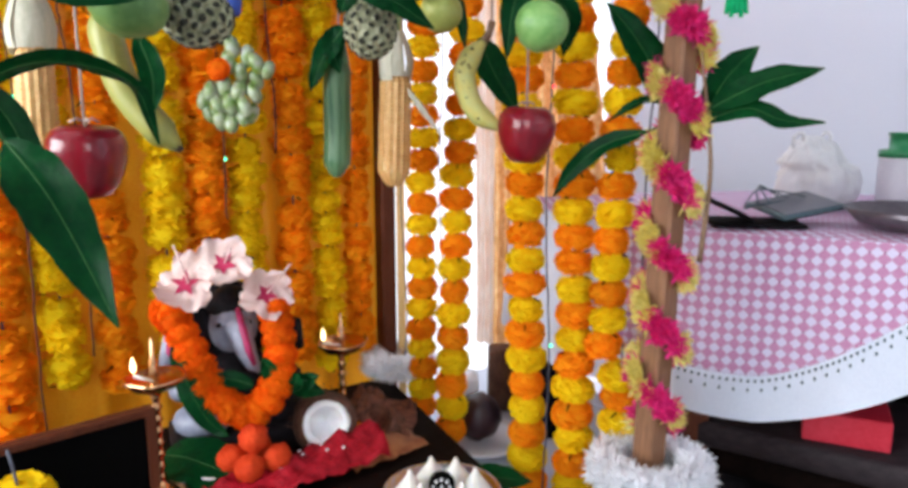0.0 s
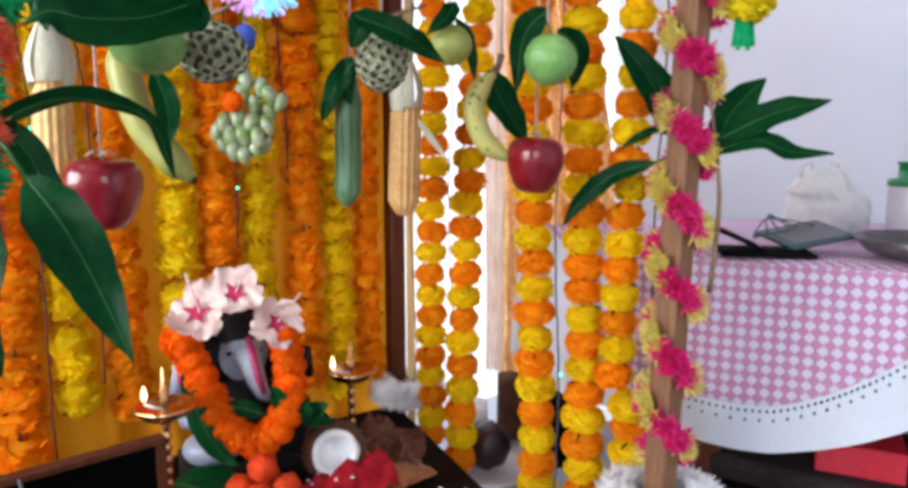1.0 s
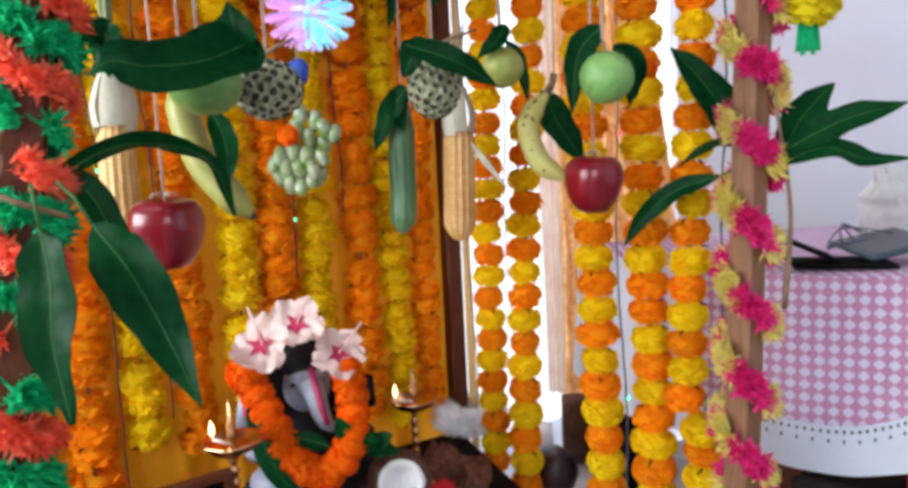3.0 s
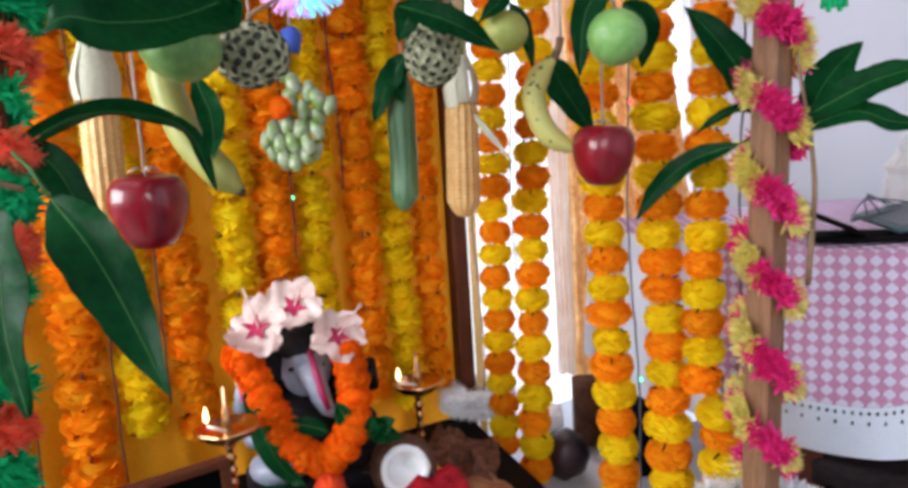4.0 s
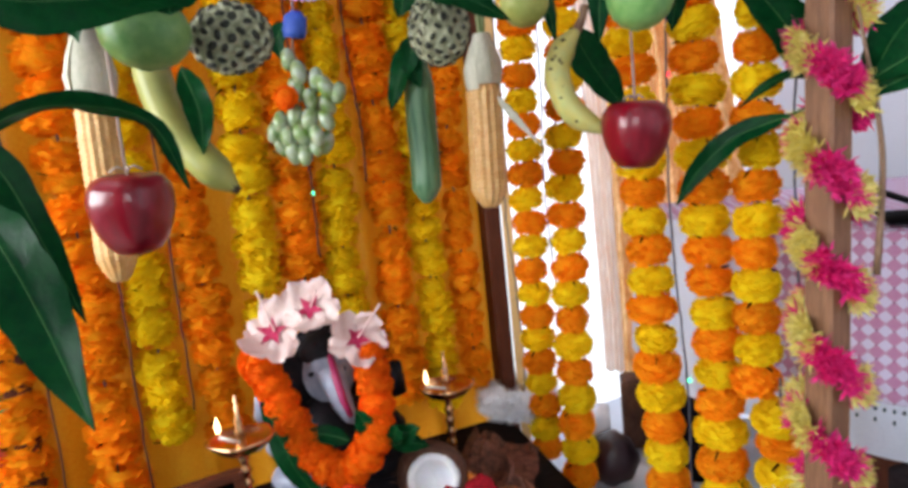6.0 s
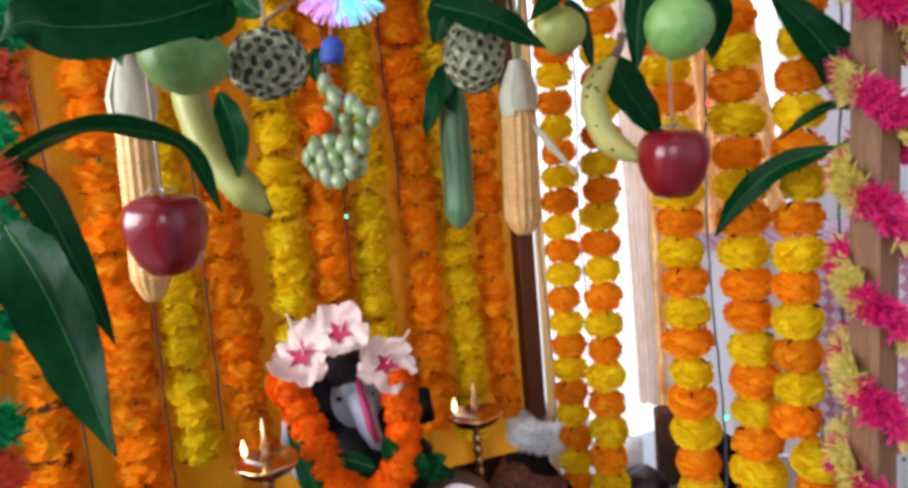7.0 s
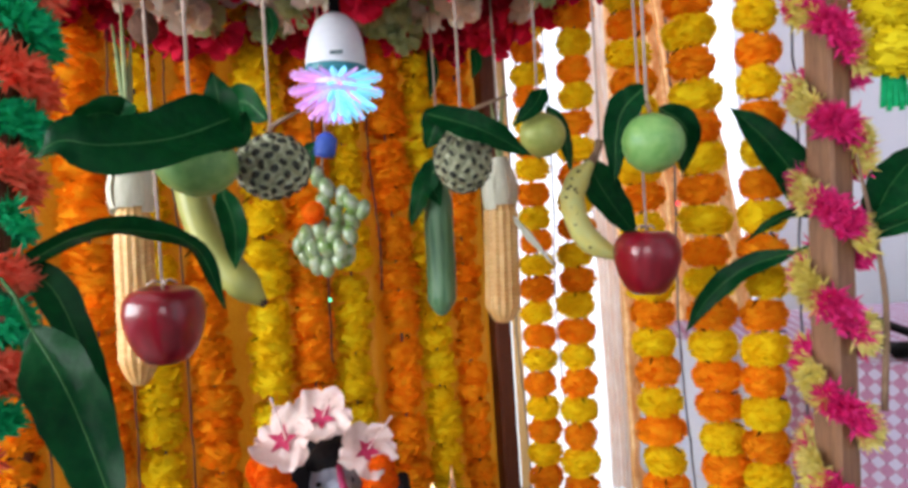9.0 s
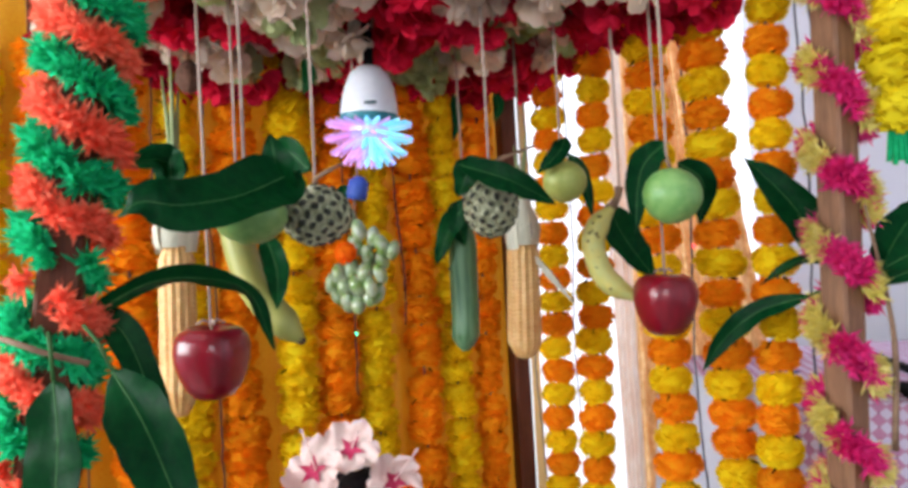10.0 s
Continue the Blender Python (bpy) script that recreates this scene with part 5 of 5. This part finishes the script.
# plate of dumplings
pt = thing("steel_plate", (-0.016, 0.87, 0.411), "steel plate on the platform under white dumplings", "plate")
part("plate", Shape().lathe([(0.0, 0.413), (0.055, 0.413), (0.066, 0.420), (0.076, 0.436), (0.079, 0.437), (0.069, 0.417), (0.057, 0.410), (0.0, 0.410)], 36, 0, Matrix.Translation((-0.016, 0.87, 0.0))), STEEL, pt)
for k, (dx, dy) in enumerate(((-0.042, 0.0), (-0.015, 0.036), (0.018, 0.034), (0.044, 0.006), (-0.026, -0.034), (0.026, -0.032))):
    s = Shape().lathe([(0.0, 0.0), (0.018, 0.0), (0.0245, 0.010), (0.0225, 0.021), (0.014, 0.032), (0.006, 0.043), (0.002, 0.052), (0.0, 0.053)], 26, 0, Matrix.Translation((-0.016 + dx, 0.87 + dy, 0.4135)) @ Matrix.Rotation(k, 4, "Z"), 9, 0.05)
    whole("dumpling", s, DOUGH, "white steamed dumpling with a pinched tip", "dumpling", "dumplings on the plate")
s = Shape().ball((-0.016, 0.862, 0.449), 0.0175, 0.0175, 0.0175, 18)
db = thing("dotted_ball", (-0.016, 0.862, 0.432), "small black ball with white dots among the dumplings", "ball")
part("ball", s, BLACK, db)
s = Shape()
for k in range(9):
    a = 2 * math.pi * k / 8
    d2 = V(math.cos(a) * 0.6, -0.75, math.sin(a) * 0.6 + 0.2).normalized() if k < 8 else V(0, -0.95, 0.3).normalized()
    s.ball(V(-0.016, 0.862, 0.449) + d2 * 0.0172, 0.0026, 0.0026, 0.0026, 7)
tagged(part("dots", s, WHITEFLUFF, db, "white dots"), kind="stuff")
mango_leaf(((0.02, 0.95, 0.418), (0.06, 0.935, 0.420), (0.11, 0.925, 0.419)), 0.05, "dark green leaf laid on the platform edge", V(0, -0.3, 1), 0.1, 0.03, seed=61, group="offering leaves")

# ---- beyond the open side: white stool with dishes ----
st = thing("low_stool", (0.10, 1.42, 0.0), "low stool under a white cloth beyond the garlands", "stool")
m = Matrix.Translation((0.10, 1.43, 0)) @ Matrix.Rotation(math.atan2(SIDE.y, SIDE.x), 4, "Z")
part("seat", Shape().box(-0.26, -0.22, 0.25, 0.26, 0.22, 0.29, 0, m, 0.01), WHITECLOTH, st, "white cloth cover")
for sx in (-1, 1):
    for sy in (-1, 1):
        part("leg", Shape().box(sx * 0.22 - 0.02, sy * 0.18 - 0.02, 0, sx * 0.22 + 0.02, sy * 0.18 + 0.02, 0.249, 0, m), PALEWOOD, st, smooth=False)
s = Shape().lathe([(0.0, 0.291), (0.05, 0.291), (0.075, 0.300), (0.088, 0.304), (0.088, 0.307), (0.07, 0.303), (0.05, 0.296), (0.0, 0.296)], 36, 0, Matrix.Translation((0.055, 1.31, 0)))
whole("white_plate", s, CERAMIC, "round white plate on the cloth-covered stool", "plate")
s = Shape().ball((0.048, 1.325, 0.342), 0.044, 0.044, 0.047, 22, 0, 0.12)
whole("purple_fruit", s, MAROON, "dark maroon fruit sitting on a white plate", "fruit")
s = Shape().lathe([(0.0, 0.292), (0.03, 0.292), (0.034, 0.32), (0.032, 0.40), (0.024, 0.43), (0.018, 0.47), (0.0, 0.47)], 18, 0, Matrix.Translation((0.19, 1.36, 0)))
whole("dark_bottle", s, DARKCLOTH, "dark bottle standing on the white stool", "bottle")
s = Shape().box(0.075, 1.46, 0.292, 0.135, 1.52, 0.43, 0, None, 0.006)
whole("brown_box", s, SHELL, "small brown box on the white stool", "box")
s = Shape().box(-0.02, 1.37, 0.291, 0.05, 1.44, 0.40, 0, None, 0.006)
whole("white_box", s, CERAMIC, "plain white box on the white stool", "box")

# gold sheer curtain beside the bright opening
s = Shape()
rows = []
for i in range(81):
    z = 2.15 - (2.15 - 0.40) * i / 80
    x1 = 0.265 + 0.085 * min(1, max(0, (1.40 - z) / 0.65))
    row = []
    for j in range(91):
        f = j / 90
        x = 0.086 + (x1 - 0.086) * f
        row.append(V(x, 1.60 + 0.020 * math.sin(f * 44 + 1.5 * noise.noise(V(x * 6, z * 1.5, 2))) + 0.03 * noise.noise(V(x * 14, z * 7, 5)) + 0.022 * noise.noise(V(x * 30, z * 20, 9)) + 0.010 * noise.noise(V(x * 70, z * 60, 4)), z))
    rows.append(row)
curtain = thing("sheer_curtain", (0.2, 1.6, 0.40), "crinkled sheer gold curtain with a pale gathered edge", "curtain")
part("gold_panel", s.grid(rows), SHEER, curtain, "crinkled sheer gold panel")

# pale gathered edge of the curtain
s = Shape()
rows = []
for i in range(61):
    z = 2.15 - (2.15 - 0.42) * i / 60
    row = []
    for j in range(31):
        f = j / 30
        x = 0.042 + 0.008 * math.sin(z * 3.1) * (1 - f) + 0.046 * f
        row.append(V(x, 1.545 + 0.008 * math.sin(f * 14 + 3.2 * noise.noise(V(x * 6, z * 3.5, 6))) + 0.016 * noise.noise(V(x * 24, z * 14, 8)), z))
    rows.append(row)
part("gathered_edge", s.grid(rows), PALEDRAPE, curtain, "pale pinkish gathered edge")

# ---- side table with lattice cloth ----
outline = curve_points(((0.125, 1.52, 0), (0.155, 1.34, 0), (0.235, 1.19, 0), (0.355, 1.075, 0), (0.50, 1.00, 0), (0.62, 0.945, 0), (0.80, 0.87, 0), (1.05, 0.80, 0)), 120)
tb = thing("side_table", (0.70, 1.25, 0.0), "table spread with a pink and white lattice cloth", "table")
zt = 0.757
s = Shape()
edge = outline
cen = V(0.70, 1.35, 0)
rows = [[p + UP * (zt - 0.004) for p in edge], [p.lerp(cen, 0.10) + UP * zt for p in edge], [p.lerp(cen, 0.95) + UP * zt for p in edge]]
s.grid(rows)
me = s.mesh("cloth_top", LATTICE)


def lay_uv(me, fn):
    uv = me.uv_layers.new(name="UVMap")
    for lp in me.loops:
        uv.data[lp.index].uv = fn(me.vertices[lp.vertex_index].co)


lay_uv(me, lambda q: (q.x / 0.0182, q.y / 0.0178))
piece("cloth_top", me, tb)
run = [0.0]
for p, q in zip(edge, edge[1:]):
    run.append(run[-1] + (q - p).length)


def hem(k):
    f = edge[k].x
    g = f - 0.50
    return 0.478 - 0.022 * min(1, max(0, f - 0.32) / 0.14) + 0.66 * 0.5 * (g + math.sqrt(g * g + 0.005))


def band(k):
    g = edge[k].x - 0.48
    return 0.066 + 0.26 * 0.5 * (g + math.sqrt(g * g + 0.004))


def skirt(z_of, rows_n, bulge, k0=0, k1=120):
    sh, uvs = Shape(), []
    rows = []
    for i in range(rows_n + 1):
        row = []
        for k in range(k0, k1 + 1):
            p = edge[k]
            za, zb = z_of(k)
            f = i / rows_n
            z = za + (zb - za) * f
            d = (edge[min(k + 1, 120)] - edge[max(k - 1, 0)]).normalized()
            out = V(d.y, -d.x, 0)
            drop = (zt - z)
            row.append(p + out * (0.05 * drop * bulge + 0.010 * drop * 3 * math.sin(run[k] * 24 + 1)) + UP * z)
            uvs.append((run[k], z))
        rows.append(row)
    sh.grid(rows)
    return sh, uvs


K0 = next(k for k in range(121) if edge[k].x > 0.262)
sh, _ = skirt(lambda k: (zt - 0.004, hem(k) + band(k)), 14, 1.0, 0, K0)
part("side_drop", sh, WHITECLOTH, tb, "plain white end of the cloth")
sh, uvs = skirt(lambda k: (zt - 0.004, hem(k) + band(k)), 14, 1.0, K0, 120)
me = sh.mesh("cloth_skirt", LATTICE)
uvl = me.uv_layers.new(name="UVMap")
for lp in me.loops:
    a, b = uvs[lp.vertex_index]
    uvl.data[lp.index].uv = (a / 0.0182, b / 0.0178)
piece("cloth_skirt", me, tb)
sh, _ = skirt(lambda k: (hem(k) + band(k), hem(k)), 4, 1.08)
hem_band = part("hem_band", sh, WHITECLOTH, tb, "plain white hem with eyelets")
EYELET = Shape().ball((0, 0, 0), 0.0022, 0.0012, 0.0030, 6).mesh("eyelet", TEAL)
for q in range(2):
    for k in range(44, 116, 1):
        p = edge[k]
        d = (edge[k + 1] - edge[k - 1]).normalized()
        out = V(d.y, -d.x, 0)
        top_z = hem(k) + band(k)
        z = top_z - 0.008 - 0.014 * q
        if q and k % 2:
            continue
        drop = zt - z
        c0 = p + out * (0.05 * drop * 1.08 + 0.03 * drop * math.sin(run[k] * 24 + 1) + 0.0012) + UP * z
        piece("eyelet", EYELET, hem_band, Matrix.Translation(c0))
for x, y in ((0.42, 1.18), (0.95, 0.98), (0.72, 1.60), (1.2, 1.40)):
    part("leg", Shape().box(x - 0.02, y - 0.02, 0, x + 0.02, y + 0.02, zt - 0.012), DARKWOOD, tb, smooth=False)
s = Shape().add([V(0.22, 1.58, zt - 0.006), V(0.40, 1.12, zt - 0.006), V(1.04, 0.86, zt - 0.006), V(1.25, 1.40, zt - 0.006), V(0.75, 1.70, zt - 0.006)], [(0, 1, 2, 3, 4)])
me = s.mesh("tabletop", LATTICE, False)
lay_uv(me, lambda q: (q.x / 0.0182, q.y / 0.0178))
piece("tabletop", me, tb)

# on the table
ca = thing("folded_case", (0.43, 1.10, zt), "folded black device case lying on the lattice cloth", "case")
m = Matrix.Translation((0.455, 1.088, zt + 0.002)) @ Matrix.Rotation(-0.2, 4, "Z")
part("base_flap", Shape().box(-0.060, -0.040, 0, 0.075, 0.050, 0.006, 0, m, 0.002), DARKCLOTH, ca)
part("raised_flap", Shape().box(-0.085, -0.040, 0, 0.0, 0.050, 0.005, 0, m @ Matrix.Translation((0.0, 0.0, 0.007)) @ Matrix.Rotation(radians(24), 4, "Y"), 0.002), DARKCLOTH, ca)
m = Matrix.Translation((0.492, 1.052, zt + 0.010)) @ Matrix.Rotation(0.24, 4, "Z") @ Matrix.Rotation(radians(-8), 4, "Y") @ Matrix.Rotation(radians(9), 4, "X") @ Matrix.Translation((0.055, 0.040, 0))
tab = thing("tablet", (0.52, 1.11, zt), "slate blue tablet leaning on the black case", "tablet")
part("body", Shape().box(-0.055, -0.04, 0, 0.058, 0.05, 0.008, 0, m, 0.003), TEAL, tab)
part("screen", Shape().box(-0.047, -0.035, 0.0082, 0.050, 0.045, 0.0092, 0, m), SLATE, tab, "dull slate screen", smooth=False)
rnd = random.Random(9)
for k in range(3):
    pts = curve_points([(0.46 + 0.02 * k, 1.12, zt + 0.03), (0.49, 1.14, zt + 0.050 + 0.004 * k), (0.545, 1.13, zt + 0.044 - 0.010 * k), (0.57, 1.13, zt + 0.034), (0.54 + 0.02 * k, 1.125, zt + 0.036), (0.48, 1.11, zt + 0.030), (0.45, 1.10, zt + 0.024 + 0.003 * k)], 40)
    whole("charging_cable", Shape().tube(pts, 0.0012, 5), TEAL, "thin dark charging cable coiled loosely on the table", "cable", "cables on the table")
s = Shape().lathe([(0.0, 0.001), (0.06, 0.001), (0.085, 0.012), (0.105, 0.030), (0.108, 0.030), (0.087, 0.008), (0.06, -0.0), (0.0, 0.0)], 36, 0, Matrix.Translation((0.688, 1.035, zt + 0.003)))
whole("steel_dish", s, DULLSTEEL, "shallow steel dish on the lattice cloth", "dish")
bo = thing("bottle", (0.745, 1.19, zt), "milky plastic bottle with a green screw lid", "bottle")
m = Matrix.Translation((0.748, 1.19, zt + 0.001))
part("body", Shape().lathe([(0.0, 0.0), (0.034, 0.0), (0.037, 0.004), (0.037, 0.098), (0.033, 0.106), (0.026, 0.110)], 28, 0, m), MILKY, bo)
part("lid", Shape().lathe([(0.0365, 0.098), (0.0385, 0.099), (0.0385, 0.110), (0.024, 0.112), (0.024, 0.134), (0.0265, 0.135), (0.0265, 0.139), (0.0, 0.139)], 28, 0, m), GREENPLASTIC, bo, "green plastic lid")
s = Shape()
rows = []
for i in range(37):
    th = math.pi * i / 36
    row = []
    for j in range(64):
        a = 2 * math.pi * j / 64
        d2 = V(math.sin(th) * math.cos(a), math.sin(th) * math.sin(a), math.cos(th))
        k = 1 + 0.16 * noise.noise(d2 * 1.8 + V(3, 1, 2)) - 0.20 * abs(noise.noise(V(d2.x * 4 + d2.z * 2, d2.y * 4, d2.z * 1.2 - d2.x))) - 0.06 * abs(noise.noise(V(d2.x * 11 + d2.z * 6, d2.y * 11, d2.z * 3)))
        row.append(V(0.640 + 0.012 * (d2.z < 0.2), 1.28, zt + 0.064) + V(d2.x * (0.070 - 0.026 * d2.z), d2.y * 0.06, max(-0.064, d2.z * 0.076)) * k)
        row[-1].z = max(row[-1].z, zt + 0.002)
    rows.append(row)
bag = thing("plastic_bag", (0.63, 1.28, zt), "crumpled thin white plastic bag on the table", "bag")
part("body", s.grid(rows[::-1], 0, True), BAG, bag)
for sx in (-1, 1):
    hp = curve_points(((0.63 + 0.012 * sx, 1.27, zt + 0.122), (0.63 + 0.020 * sx, 1.262, zt + 0.138), (0.63 + 0.032 * sx, 1.265, zt + 0.132), (0.63 + 0.030 * sx, 1.27, zt + 0.110)), 16)
    part("handle", Shape().tube(hp, [0.0025 + 0.002 * math.sin(i) ** 2 for i in range(17)], 6), BAG, bag)

# below the table
be = thing("low_bench", (0.75, 1.25, 0.0), "dark worn wooden bench standing under the table", "bench")
m = Matrix.Translation((0.40, 1.20, 0)) @ Matrix.Rotation(-0.60, 4, "Z")
part("seat", Shape().box(0.0, -0.02, 0.36, 0.75, 0.35, 0.405, 0, m, 0.006), BENCH, be)
# apron coloured near black for the shade below the seat
part("apron", Shape().box(0.02, 0.03, 0.30, 0.73, 0.05, 0.358, 0, m), SHADEDWOOD, be, smooth=False)
for x in (0.03, 0.70):
    for y in (0.0, 0.31):
        part("leg", Shape().box(x - 0.02, y + 0.021, 0, x + 0.02, y + 0.055, 0.359, 0, m), BENCH, be, smooth=False)
m2 = m @ Matrix.Translation((0.20, 0.0, 0.406)) @ Matrix.Rotation(0.15, 4, "Z")
whole("red_box", Shape().box(0, 0, 0, 0.125, 0.16, 0.050, 0, m2, 0.002), REDBOX, "flat red cardboard box on the dark bench", "box", smooth=False)
# dark block and lump added to stand for the shade under the table
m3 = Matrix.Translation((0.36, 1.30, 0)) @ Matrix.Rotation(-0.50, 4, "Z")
whole("storage_chest", Shape().box(-0.05, 0.16, 0.0, 0.95, 0.42, 0.66, 0, m3, 0.01), DARKCLOTH, "black block added to fill the shade under the table", "chest", smooth=False)
whole("dark_sack", Shape().ball((0.40, 1.13, 0.16), 0.16, 0.13, 0.16, 24, 0, 0.35), DARKCLOTH, "dark lump added to fill the shade under the table", "sack")

# ---- wires and small lights ----


def light_wire(ctrl, lights, label="thin grey wire of a light string hung among the garlands", mm_wire=None):
    pts = curve_points(ctrl, 60)
    rnd = random.Random(len(lights) + int(pts[0].x * 1000))
    pts = [p + V(rnd.uniform(-1, 1), rnd.uniform(-1, 1), 0) * 0.0012 for p in pts]
    root = thing("light_string", pts[-1].to_tuple(), label, "light string", "light strings")
    wire = part("wire", Shape().tube(pts, 0.0014, 5), mm_wire or WIRE, root)
    for k, mm in lights:
        p = pts[k]
        part("led", Shape().ball(p + V(0.003, -0.005, 0), 0.0022, 0.0022, 0.0032, 8), mm, wire, mm.name.replace("_", " "))
    return root


for sv, z_end, lights in ((0.50, 0.28, ((38, LEDGREEN), (52, LEDBLUE))), (0.245, 0.30, ((20, LEDRED), (44, LEDGREEN))), (0.052, 0.50, ((10, LEDRED), (33, LEDBLUE))), (0.070, 0.46, ((26, LEDRED),)), (0.615, 0.44, ())):
    p = FR + SIDE * sv - INNER * -0.012
    light_wire([(p.x, p.y, 1.30), (p.x + 0.004, p.y, 1.05), (p.x - 0.004, p.y, 0.80), (p.x + 0.006, p.y, 0.55), (p.x, p.y, z_end)], lights)
for sv, z_end, lights in ((0.235, 0.86, ()), (0.325, 0.75, ((50, LEDGREEN),)), (0.545, 0.55, ()), (0.62, 0.44, ((40, LEDGREEN),)), (0.73, 0.40, ())):
    p = RR - BACK * sv + INNER * 0.035
    light_wire([(p.x, p.y, 1.30), (p.x - 0.006, p.y, 1.1), (p.x + 0.004, p.y, 0.95), (p.x + 0.002, p.y, z_end)], lights, "dark red thread with tiny lights hung before the cloth", REDWIRE)

# dry bits under the canopy
s = Shape().ball((-0.505, 0.93, 1.232), 0.018, 0.018, 0.022, 14, 0, 0.25)
pod = thing("dry_pod", (-0.505, 0.93, 1.21), "dark brown dry pod hanging under the flowers", "pod")
part("pod", s, SHELL, pod)
part("stalk", Shape().tube([(-0.505, 0.93, 1.25), (-0.503, 0.932, TOP + 0.03)], 0.002, 6), STEM, pod)
for (x, y, z), L in (((-0.215, 1.30, 1.262), 0.085), ((-0.14, 1.30, 1.255), 0.05), ((-0.36, 0.98, 1.255), 0.05)):
    mango_leaf(((x, y, z), (x + 0.005, y, z - 0.5 * L), (x - 0.004, y, z - L)), 0.020, "dry dark leaf dangling under the flower canopy", V(0.2, -1, 0), seed=L * 100, group="dry leaves")
tw = Shape().tube(curve_points(((0.312, 0.888, 0.74), (0.318, 0.886, 0.84), (0.314, 0.886, 0.90), (0.306, 0.888, 0.955), (0.300, 0.890, 1.00)), 20), [0.0035 - 0.0001 * i for i in range(21)], 7)
whole("mango_twig", tw, STEM, "dark mango twig tied along the wound post", "twig")
s = Shape().tube(curve_points(((-0.375, 0.455, 0.935), (-0.345, 0.446, 0.930), (-0.325, 0.450, 0.922), (-0.31, 0.47, 0.912)), 14), 0.0022, 6)
whole("mango_twig", s, STEM, "thin mango twig tied across the tinsel post", "twig")
